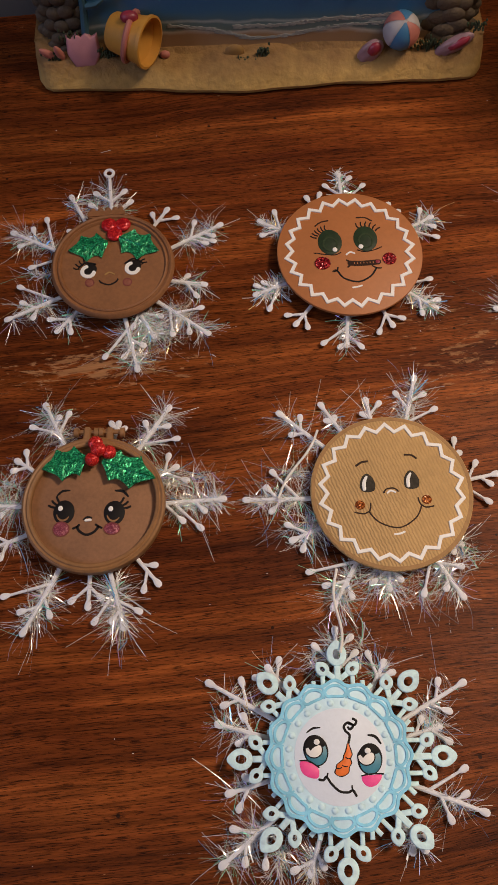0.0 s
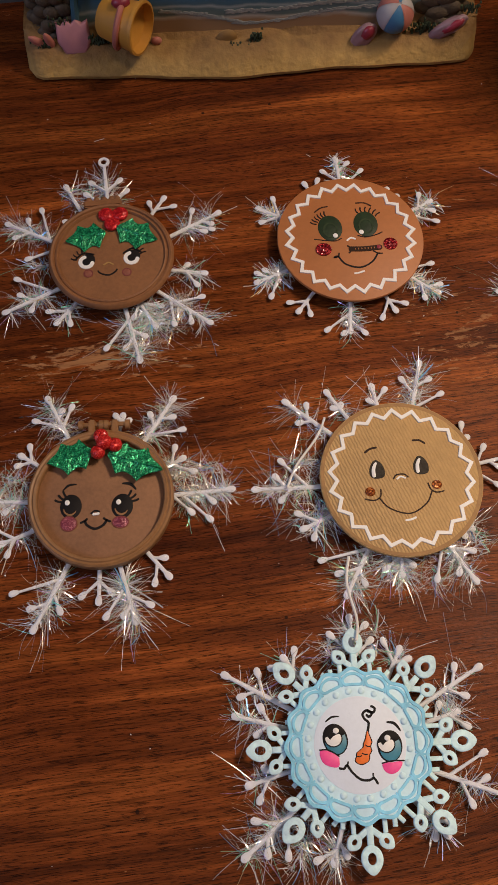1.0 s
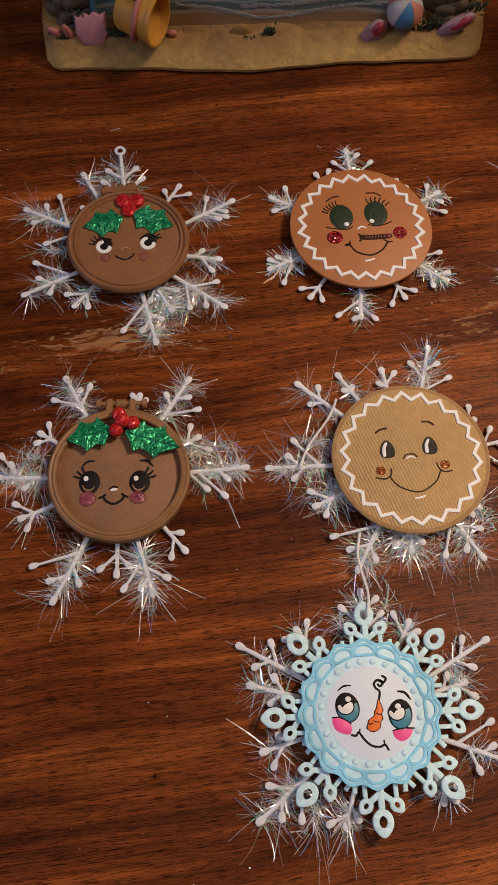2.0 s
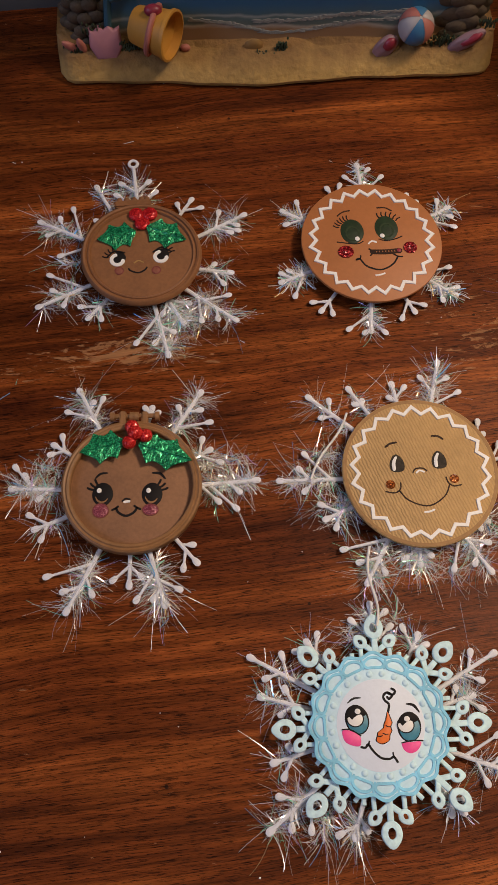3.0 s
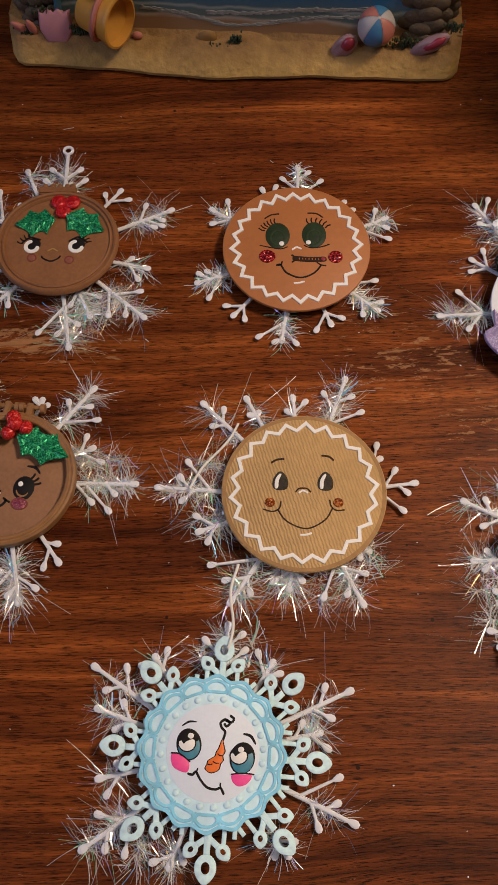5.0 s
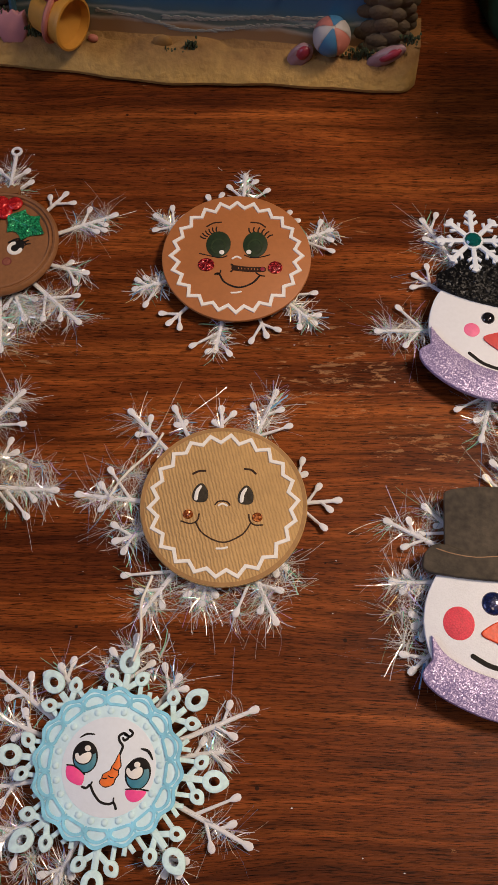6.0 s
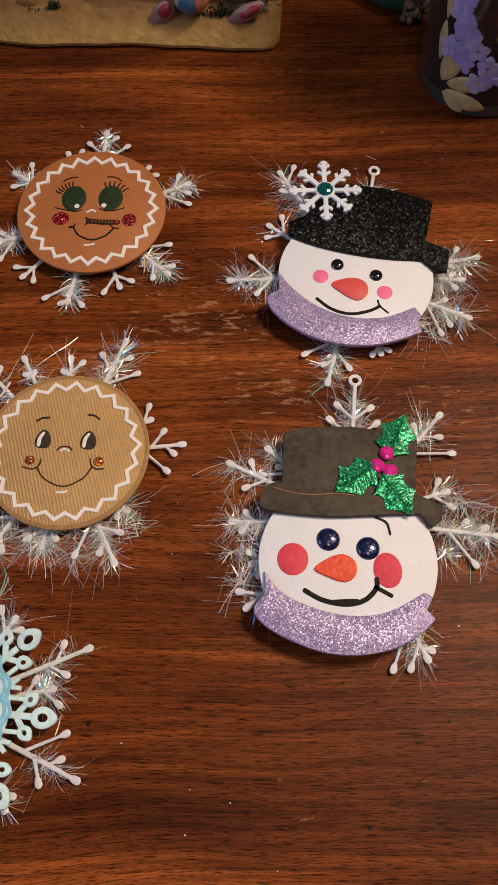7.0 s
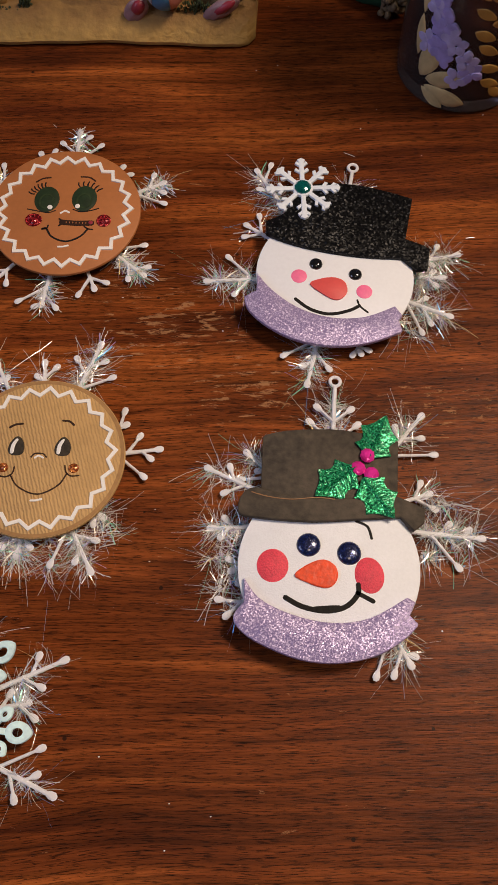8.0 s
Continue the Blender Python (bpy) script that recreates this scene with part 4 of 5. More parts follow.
# ---- tan ribbed gingerbread ornament
orn = thing("snowflake_ornament", 0.0523, 0.1288, 0, -2.4, "tan ribbed card gingerbread face ornament with zigzag on snowflake", "ornament", GROUP)
backing(orn, [(135, 61, 0.78, -7, 0.74, 7), (118, 52, 0.79, 4, 0.79, -3), (95, 47, 0.82, -8, 0.78, 5), (71, 59, 0.71, 10, 0.78, -8, 0.59, -16), (29, 38, 0.88, 9), (9, 48, 0.7, 10, 0.61, -16, 0.82, -6),
              (-62, 50, 0.65, 10, 0.78, -6, 0.56, -18), (-40, 35, 0.82, -7), (-99, 39, 0.77, -10, 0.76, 7), (-124, 53, 0.58, -21, 0.75, -10, 0.76, 7), (-161, 46, 0.82, -10, 0.82, 8), (176, 61, 0.73, 8, 0.76, -8, 0.62, -17)],
        (0.4, 0.35, 0.12, 0.9, 0, 0, 1.1, 0.3, 1.0, 1.0, 0.6, 1.0), 9, loose=((-80, 42, 150), (-108, 42, 130), (160, 46, 160), (-168, 46, 100), (-45, 46, 80)))
part("face_disc", disc(33.3, 5.2, 7.0, 96, 0.5), M_RIB, orn, "tan ribbed card disc").location = (0, 0.0013, 0)
part("inked_edge", stroke(ellipse(0, 1.3, 32.2, 32.2, 96), 1.6, 6.95, 0.12, True, steps=1), M_INKEDGE, orn, "brown inked edge of the disc")
zigzag(orn, 28.0, 1.5, 22, 1.6, 7.0, 6, (0, 1.3))
for x in (-9.6, 8.6):
    patch(orn, "eye", spline([(x - 3.0, 3.0), (x - 3.0, 6.0), (x - 1.0, 9.2), (x + 1.0, 9.4), (x + 3.0, 6.4), (x + 3.0, 3.0), (x + 1.5, 1.7), (x - 1.4, 1.7)], True, 3), 7.0, M_PENCIL, 0.15)
    patch(orn, "eye_white", spline([(x - 2.2, 2.6), (x - 2.0, 6.0), (x - 0.5, 8.4), (x + 0.5, 8.3), (x - 0.6, 5.6), (x - 0.9, 2.6)], True, 3), 7.1, M_WHITE, 0.2)
line(orn, "eyebrow", [(-13.2, 13.4), (-11, 14.7), (-8.2, 15.1)], 0.95, 7.0, M_BROWNINK)
line(orn, "eyebrow", [(7.5, 16.7), (10.2, 16.4), (12.2, 14.8)], 0.9, 7.0, M_BROWNINK)
line(orn, "nose", [(-3.4, 0.9), (-2.4, 2.2), (-0.6, 2.6), (1.4, 2.3), (2.6, 1.0)], 0.66, 7.0, M_BROWNINK)
line(orn, "nose_shine", [(-2.0, 0.6), (-0.5, 1.5), (1.4, 0.7)], 0.8, 7.0, M_WHITE, 0.2)
for x, y in ((-13.8, -3.6), (13.6, -3.4)):
    part("cheek", dome(x, y, 2.1, 2.0, 7.0, 0.7), M_AMBER, orn, "amber-red glitter cheek")
line(orn, "mouth", [(-10.6, -6.6), (-7.0, -11.4), (0.7, -14.3), (8.0, -10.8), (11.2, -5.8)], 0.66, 7.0, M_BROWNINK)
line(orn, "mouth_corner", [(-16.3, -6.5), (-12.6, -7.4), (-10.0, -6.0), (-9.4, -3.2)], 0.66, 7.0, M_BROWNINK)
line(orn, "mouth_corner", [(10.2, -2.4), (10.8, -5.0), (12.8, -6.6), (16.0, -6.4)], 0.66, 7.0, M_BROWNINK)
line(orn, "chin_shine", [(-1.6, -16.9), (0.6, -16.8), (2.6, -16.2)], 0.9, 7.0, M_WHITE, 0.2)

cord = [Vector((-27.0 - 2.0 * i + 0.9 * math.sin(i * 0.7), 31.5 - 2.9 * i - 0.5 * math.sin(i * 0.5), 5.2 - 0.15 * i)) for i in range(11)]
part("hanging_cord", tube(cord, 0.5), M_CORD, orn, "white twisted hanging cord")

# ---- blue snowflake ornament with a snowman face
orn = thing("snowflake_ornament", 0.0152, 0.0321, 0, -6.7, "pale blue cut snowflake ornament with painted snowman face", "ornament", GROUP)
backing(orn, [(151, 57, 0.69, -10, 0.75, 7), (165, 48, 0.7, -8, 0.7, 7), (-164, 44, 0.73, -6, 0.8, 9), (-141, 57, 0.69, -10, 0.79, 7, 0.62, 14), (-108, 41, 0.86, -9, 0.8, 6), (29, 56, 0.75, 8, 0.69, -9),
              (16, 40, 0.73, 7, 0.88, -9), (-20, 56, 0.77, 6, 0.67, -10, 0.59, 17), (-47, 43, 0.83, -6, 0.83, 7), (90, 48, 0.69, 12, 0.8, -9, 0.65, -11), (62, 40, 0.82, 10, 0.82, -7), (129, 43, 0.85, -8, 0.85, 9)],
        (0.35, 0.4, 0.3, 1.1, 0.7, 0.35, 0.5, 0.35, 0.3, 0.7, 0.3, 0.2), 11, reach=12, face=(0, 0, 38), loose=((-125, 48, 140), (76, 46, 70), (104, 46, 70)))


def drop_ring(cx, cy, ang, rx, ry, hole, z0, z1, bm):
    """A flat ring with a pointed end and an oval hole."""
    d = Vector((math.cos(ang), math.sin(ang)))
    out, inn = [], []
    for i in range(24):
        a = 2 * math.pi * i / 24
        tip = max(0.0, math.cos(a)) ** 6 * 0.22
        x, y = rx * (1 + tip) * math.cos(a), ry * math.sin(a)
        out.append((cx + d.x * x - d.y * y, cy + d.y * x + d.x * y))
        x, y = hole * 1.15 * math.cos(a), hole * 0.9 * math.sin(a)
        inn.append((cx + d.x * x - d.y * y, cy + d.y * x + d.x * y))
    return plate(out, z0, z1, 0.25, bm, inn)


flake = part("cut_snowflake", disc(24.5, 5.4, 6.8, 48, 0.3), M_BLUE, orn, "pale blue cut foam snowflake")
for i in range(8):
    a = math.pi * i / 4 + radians(0.5)
    bm = bmesh.new()
    along, across = Vector((math.cos(a), math.sin(a))), Vector((-math.sin(a), math.cos(a)))
    reach = 36.6 if i % 2 == 0 else 37.2
    P = lambda s, t: along * s + across * t
    plate([P(22, -1.3), P(32.4, -1.1), P(32.4, 1.1), P(22, 1.3)], 5.4, 6.8, 0.25, bm)
    drop_ring(*P(reach, 0), a, 4.3, 3.8, 1.7, 5.4, 6.9, bm)
    for s in (1, -1):
        plate([P(26.0, 0.4 * s), P(28.4, 0.4 * s), P(31.4, 4.2 * s), P(29.2, 4.8 * s)], 5.4, 6.7, 0.25, bm)
        drop_ring(*P(31.2, 5.6 * s), a + s * 0.75, 2.7, 2.5, 0.95, 5.4, 6.9, bm)
        for k, ln in ((5.6, 28.6), (9.2, 27.0)):
            plate([P(20, (k - 0.8) * s), P(ln, (k - 0.8) * s), P(ln, (k + 0.8) * s), P(20, (k + 0.8) * s)], 5.4, 6.7, 0.2, bm)
    part("foam_branch", bm, M_BLUE, flake)
doily = part("doily", plate(ellipse(0, 0, 25.9, 25.9, 128, 0, 0.034, 16), 6.8, 8.0, 0.35), M_BLUEPALE, orn, "pale blue embossed scalloped doily disc")
doily.location = (-0.0012, 0.0006, 0)
part("doily_edge", stroke(ellipse(0, 0, 25.5, 25.5, 128, 0, 0.034, 16), 1.3, 7.9, 0.45, True, steps=1), M_BLUEEDGE, doily, "turquoise inked scalloped edge")
for i in range(16):
    a = 2 * math.pi * i / 16 + 0.017
    along, across = Vector((math.cos(a), math.sin(a))), Vector((-math.sin(a), math.cos(a)))
    arc = [along * 20.6 + across * t for t in (-3.0, -1.5, 0, 1.5, 3.0)] + [along * (21.2 + 3.3 * math.cos(q)) + across * 4.0 * math.sin(q) for q in (1.35, 0.9, 0.45, 0, -0.45, -0.9, -1.35)]
    part("scallop", stroke(arc, 1.1, 7.95, 0.5, True, steps=2), M_BLUEEDGE, doily)
    notch = [along * 20.0 + across * 4.1, along * 22.2 + across * 4.3, along * 24.4 + across * 4.9]
    part("scallop_gap", stroke(notch, 0.8, 7.95, 0.35, steps=2), M_BLUEEDGE, doily)
for i in range(24):
    a = 2 * math.pi * (i + 0.5) / 24
    part("bead", dome(18.3 * math.cos(a), 18.3 * math.sin(a), 1.25, 1.25, 8.0, 0.6, None, 12, 3), M_BLUEPALE, doily)
part("face_disc", disc(16.6, 7.2, 8.15, 64, 0.2), M_BLUELITCARD, orn, "white card face disc").location = (-0.0008, 0.0004, 0)
for (x, y), (wx, wy), s, turn in (((-9.6, 2.4), (-10.3, 2.7), 1, 14), ((9.8, -0.6), (8.5, 0.1), -1, -8)):
    patch(orn, "eye", ellipse(x, y, 4.5, 5.4, turn=turn), 8.15, M_INK, 0.12)
    patch(orn, "iris", ellipse(x + 0.1, y - 0.5, 3.9, 4.5, turn=turn), 8.25, M_TEAL, 0.12, "teal iris")
    patch(orn, "highlight", ellipse(wx, wy, 3.0, 2.7), 8.34, M_WHITE, 0.12)
    part("highlight_rim", stroke(ellipse(wx, wy, 3.1, 2.8), 0.45, 8.42, 0.1, True, steps=1), M_INK, orn)
    # the pupil hangs over the highlight with a ragged lower edge
    cap = [(wx - 3.3, wy + 0.2), (wx - 2.1, wy + 0.7), (wx - 1.2, wy - 0.3), (wx - 0.2, wy + 0.6), (wx + 1.9, wy + 1.5), (wx + 3.4, wy + 0.9), (x + 3.6, y + 2.6), (x + 1.4, y + 4.9), (x - 1.6, y + 4.7), (x - 3.8, y + 2.4)]
    patch(orn, "pupil", spline(cap, True, 3), 8.46, M_INK, 0.1)
    patch(orn, "highlight", ellipse(wx + (1.1 if s > 0 else 0.6), wy + (2.6 if s > 0 else 2.1), 1.1, 1.0, 18), 8.56, M_WHITE, 0.12)
patch(orn, "cheek", spline([(-15.4, -1.4), (-12.3, -1.5), (-8.9, -3.6), (-9.1, -6.8), (-12.2, -6.6), (-14.8, -4.9)], True, 4), 8.15, M_PINK, 0.15, "bright pink cheek")
patch(orn, "cheek", spline([(6.6, -6.4), (10.2, -6.0), (13.7, -6.0), (12.2, -8.8), (9.5, -9.9), (7.2, -8.8)], True, 4), 8.15, M_PINK, 0.15, "bright pink cheek")
line(orn, "lower_lid", [(-15.5, -1.0), (-12.3, -1.1), (-8.6, -3.3)], 0.5, 8.3, M_INK)
line(orn, "lower_lid", [(6.4, -6.2), (10.4, -5.5), (14.4, -5.6)], 0.5, 8.3, M_INK)


def lumpy(grow):
    """A short carrot seen from the side, made of lumps that widen towards the blunt end."""
    mids = [(2.1, 3.4, 0.5), (2.1, 2.2, 0.9), (1.9, 0.9, 1.4), (1.4, -0.4, 1.2), (0.5, -1.9, 2.5), (-0.1, -3.2, 2.2), (-0.5, -4.6, 2.4), (-0.4, -5.6, 1.6)]
    right = [(x + w + grow, y) for x, y, w in mids]
    left = [(x - w - grow, y - 0.4) for x, y, w in mids]
    return spline([(2.1, 5.0 + grow)] + right + [(-0.6, -6.2 - grow)] + left[::-1], True, 2)


patch(orn, "nose_outline", lumpy(0.4), 8.15, M_INK, 0.1)
patch(orn, "carrot_nose", lumpy(0.0), 8.25, M_CARROT, 0.2, "lumpy orange carrot nose")
for x0, y0, x1, y1 in ((-0.4, -2.6, 1.6, -3.0), (-2.2, -3.6, -0.6, -3.4), (1.0, 0.1, 2.6, -0.4)):
    line(orn, "nose_crease", [(x0, y0), (0.5 * (x0 + x1), 0.5 * (y0 + y1) - 0.25), (x1, y1)], 0.4, 8.45, M_INK, 0.1)
line(orn, "curl", [(2.1, 4.1), (2.9, 7.5), (1.5, 9.0), (1.0, 10.7), (2.6, 11.9), (4.3, 10.8), (3.2, 9.6), (2.4, 10.3)], 0.95, 8.15, M_INK)
line(orn, "curl", [(2.8, 11.6), (4.8, 11.1), (5.6, 12.4), (4.3, 13.3)], 0.95, 8.15, M_INK)
line(orn, "mouth", [(-8.8, -7.3), (-7.2, -7.5), (-6.1, -6.5), (-4.2, -9.0), (-1.6, -11.2), (1.3, -11.6), (3.1, -11.0), (4.3, -12.8)], 0.9, 8.15, M_INK)
line(orn, "mouth_corner", [(-5.6, -5.3), (-5.8, -6.0), (-6.1, -6.6)], 0.6, 8.15, M_INK)
line(orn, "mouth_corner", [(2.9, -9.4), (2.9, -10.2), (3.2, -11.0)], 0.6, 8.15, M_INK)
line(orn, "eyebrow", [(-12.8, 8.4), (-10.4, 10.0), (-7.6, 10.2)], 0.8, 8.15, M_INK, 0.15, True)
line(orn, "eyebrow", [(9.4, 7.6), (12.2, 7.0), (14.2, 4.4)], 1.1, 8.15, M_INK, 0.15, True)
cord = [Vector((1 + 1.2 * math.sin(i * 0.5), 37 + 2.4 * i, 7.6 - 0.35 * i + 0.5 * math.sin(i * 0.9))) for i in range(15)]
part("hanging_cord", tube(cord, 0.55), M_CORD, orn, "white twisted hanging cord")

# ---- snowman ornament in a black glitter top hat
orn = thing("snowflake_ornament", 0.1736, 0.2130, 0, -11.9, "snowman face ornament with black glitter hat and lavender scarf", "ornament", GROUP)
backing(orn, [(-168, 57, 0.62, -17, 0.65, 11), (154, 49, 0.8, -11, 0.8, 9), (130, 69, 0.88, -11, 0.78, 7), (23, 58, 0.75, 9, 0.71, -5),
              (11, 49, 0.84, 5, 0.82, -7), (-11, 54, 0.74, -10, 0.6, -18, 0.67, 7), (-94, 55, 0.58, -18, 0.77, -6, 0.69, 11), (-65, 40, 0.88, -6, 0.87, 6)],
        (1, 0.1, 1.2, 0.9, 0.8, 1.1, 0.9, 0), 13, ring=(0, 61), top=6.2, face=(0, -1, 37), loose=((-30, 46, 110), (4, 46, 60), (-172, 46, 70)))
face = part("face_disc", disc(33.8, 6.2, 8.0, 96, 0.4), M_CARD, orn, "white card snowman face")
face.location = (0, -0.0025, 0)
hat = spline([(-33.7, 18.3), (-32.8, 13.5), (-31, 11.4), (-18.2, 8.6), (-1.4, 7.6), (13.8, 8.2), (26.5, 10.1)], False, 3)[:-1]
hat += [Vector(p) for p in ((27.4, 9.9), (34.1, 5.0), (38.6, 6.2), (38.6, 16.8), (36.9, 17.9), (27.6, 20.2), (28.3, 42.1))]
hat += spline([(28.0, 42.3), (15.0, 44.4), (3.4, 45.2), (-9.4, 44.1), (-18.5, 40.5), (-23.4, 33.5), (-25.4, 26.8), (-27.5, 23.0), (-33.0, 19.0)], False, 3)[1:]
part("top_hat", plate(hat, 8.0, 9.9, 0.35), M_BLACKGLIT, orn, "black glitter top hat")
scarf = spline([(-32.6, -8.9), (-25.3, -15.8), (-13.2, -22.4), (0.6, -24.8), (14.9, -22.1), (27.0, -14.5)], False, 4)
scarf += [Vector(p) for p in ((30.5, -18.4), (29.3, -21.0), (31.4, -25.6))]
scarf += spline([(31.0, -26.4), (19.1, -33.7), (5.1, -38.0), (-10.8, -38.0), (-23.5, -33.9), (-32.6, -27.8), (-35.6, -22.8), (-34.7, -20.0), (-31.6, -17.5)], False, 4)
part("scarf", plate(scarf, 8.0, 9.8, 0.35), M_LAVENDER, orn, "lavender glitter scarf")
for x, y in ((-8.8, 1.3), (8.6, -0.9)):
    part("eye", dome(x, y, 2.9, 2.9, 8.0, 1.7), M_BLACKBEAD, orn, "shiny black bead eye")
patch(orn, "cheek", ellipse(-15.0, -6.1, 3.4, 3.4), 8.0, M_SOFTPINK, 0.15, "pink inked cheek")
patch(orn, "cheek", ellipse(13.5, -8.8, 3.4, 3.4), 8.0, M_SOFTPINK, 0.15, "pink inked cheek")
patch(orn, "nose", spline([(-9.8, -9.3), (-5.4, -6.0), (0.0, -4.4), (4.6, -5.8), (6.4, -10.3), (4.4, -14.2), (1.4, -15.2), (-3.6, -13.4)], True, 4), 8.0, M_REDNOSE, 0.8, "red teardrop card nose")
line(orn, "mouth", [(-14.8, -17.6), (-8.0, -21.4), (0.2, -22.4), (7.9, -19.5), (12.4, -16.0)], 1.5, 8.0, M_INK, 0.3)
line(orn, "mouth_corner", [(11.1, -13.4), (12.6, -16.2), (16.3, -18.7)], 0.8, 8.0, M_INK, 0.25)
bm = bmesh.new()
for i in range(8):
    a = math.pi * i / 4 + radians(12)
    along, across = Vector((math.cos(a), math.sin(a))), Vector((-math.sin(a), math.cos(a)))
    P = lambda s, t: along * s + across * t
    L = 16.8 if i % 2 == 0 else 15.6
    plate([P(2, -1.0), P(L - 2, -1.2), P(L - 1, -1.9), P(L, 0), P(L - 1, 1.9), P(L - 2, 1.2), P(2, 1.0)], 10.0, 11.15 + 0.02 * (i % 4), 0.2, bm)
    for s in (1, -1):
        for w, q in ((8.0, 2.6), (11.8, 2.2)):
            plate([P(w, 0.5 * s), P(w + 1.6, 0.5 * s), P(w + 3.4, q * s), P(w + 2.0, (q + 0.7) * s)], 10.0, 11.0, 0.2, bm)
plate(ellipse(0, 0, 4.6, 4.6, 24), 10.0, 11.35, 0.2, bm)
bmesh.ops.translate(bm, vec=(-20.5, 38.2, 0), verts=bm.verts[:])
sticker = part("small_snowflake", bm, M_BLUELITCARD, orn, "white card snowflake on the hat")
gem(sticker, "gem", -20.5, 38.2, 3.7, 11.4, M_TEALGEM, "teal cut gem")

# ---- snowman ornament in a dark olive hat with holly
orn = thing("snowflake_ornament", 0.1621, 0.0811, 0, -5.9, "snowman face ornament in dark hat with holly and lavender scarf", "ornament", GROUP)
backing(orn, [(158, 54, 0.76, -7, 0.67, 10), (141, 45, 0.72, 5, 0.63, 15), (54, 62, 0.72, 8, 0.6, -20, 0.76, -9), (22, 43, 0.82, 8, 0.82, -10), (-1, 60, 0.7, 7, 0.64, -18, 0.85, 5),
              (-58, 61, 0.74, -19, 0.87, -11, 0.9, 5), (-174, 47, 0.78, -6, 0.82, 6), (-150, 43, 0.85, -7, 0.85, 8), (-134, 54, 0.83, 8, 0.83, -10)],
        (0.5, 0.4, 0.7, 0.25, 1.4, 1.1, 0.7, 0.7, 0.6), 17, hub=(0, 20), ring=(0, 81.5), top=6.2, face=(0, 4, 37), loose=((-175, 46, 110), (-160, 48, 110), (-145, 50, 90), (14, 50, 90), (-14, 52, 110)))
face = part("face_disc", disc(33.8, 6.2, 8.0, 96, 0.4), M_CANVAS, orn, "white canvas card snowman face")
face.location = (0, 0.002, 0)
crown = [Vector(p) for p in ((-27.0, 22.0), (-27.9, 51.3))] + spline([(-27.0, 52.4), (-18.5, 54.9), (-1.6, 56.8), (10.8, 56.0), (24.6, 54.0)], False, 3) + [Vector(p) for p in ((25.0, 53.0), (24.8, 23.0))]
part("hat_crown", plate(crown[::-1], 8.0, 9.6, 0.3), M_FELT, orn, "dark olive card hat crown")
brim = spline([(-27.0, 30.0), (-15.4, 27.2), (1.0, 27.8), (14, 29.0), (25.0, 30.4)], False, 3) + [Vector(p) for p in ((35.2, 26.5), (34.8, 20.8), (31.0, 17.4))]
brim += spline([(26.0, 22.4), (10.2, 20.4), (-7.5, 18.2), (-26.8, 18.2), (-34.4, 19.2), (-35.3, 22.5), (-34.6, 26.0), (-32.1, 29.2), (-29, 30.2)], False, 3)
part("hat_brim", plate(brim, 8.2, 10.6, 0.4), M_FELT, orn, "dark olive card hat brim")
part("hat_band", stroke([(-30.5, 28.0), (-24, 26.6), (-15.4, 26.2), (-6, 27.6), (1.0, 27.4)], 0.4, 10.6, 0.2), M_HOOP, orn, "thin brown cord on the brim")
holly_leaf(orn, (19.8, 62.9), (13.6, 44.8), 16.0, 9.8, 1.3)
holly_leaf(orn, (-5.9, 28.8), (8.8, 41.0), 16.0, 9.8, 1.3)
holly_leaf(orn, (23.0, 22.0), (11.2, 36.4), 15.5, 10.6, 1.3)
for x, y in ((13.0, 46.2), (9.4, 40.6), (14.6, 38.6)):
    gem(orn, "berry", x, y, 3.0, 10.6, M_MAGENTA, "magenta cut gem berry", 10, 0.42)
for x, y in ((-7.9, 9.7), (7.3, 7.6)):
    part("eye", dome(x, y, 4.55, 4.55, 8.0, 1.9), M_NAVY, orn, "shiny navy glitter dome eye")
patch(orn, "cheek", ellipse(-20.8, 0.8, 5.9, 6.3), 8.0, M_RED, 0.15, "red painted round cheek")
patch(orn, "cheek", ellipse(15.0, -0.2, 5.4, 6.8, turn=12), 8.0, M_RED, 0.15, "red painted round cheek")
part("nose", plate(spline([(-12.6, -2.2), (-7.4, 2.4), (-2.0, 4.4), (2.4, 2.2), (3.4, -2.0), (1.4, -5.4), (-2.0, -6.2), (-7.6, -4.8)], True, 4), 7.9, 8.9, 0.4), M_ORANGE, orn, "glossy orange enamel carrot nose", smooth=False)
line(orn, "mouth", [(-15.6, -10.6), (-8.9, -13.6), (-0.3, -14.5), (6.7, -12.4), (10.9, -7.6), (11.0, -3.8)], 2.0, 8.0, M_BRUSHBLACK, 0.3)
line(orn, "mouth_corner", [(10.6, -7.0), (13.8, -8.4), (16.8, -9.8)], 1.7, 8.0, M_BRUSHBLACK, 0.3)
line(orn, "mouth_shade", [(-5.0, -13.6), (0.0, -13.2), (4.6, -12.4)], 1.5, 8.0, M_BRUSHBLACK, 0.25, True)
line(orn, "eyebrow", [(9.5, 20.2), (13.9, 18.4), (15.6, 13.8)], 1.0, 8.0, M_INK, 0.25)
scarf = spline([(-30.9, -5.0), (-24.7, -12.1), (-13.0, -16.9), (1.3, -18.9), (15.3, -16.2), (28.7, -7.7)], False, 4)
scarf += [Vector(p) for p in ((31.6, -9.2), (29.6, -14.2), (32.6, -17.0))]
scarf += spline([(32.3, -18.0), (28.0, -22.6), (18.4, -29.1), (4.6, -32.9), (-9.3, -32.6), (-23.5, -28.2), (-30.9, -23.9), (-33.8, -19.2), (-30.2, -13.6)], False, 4)
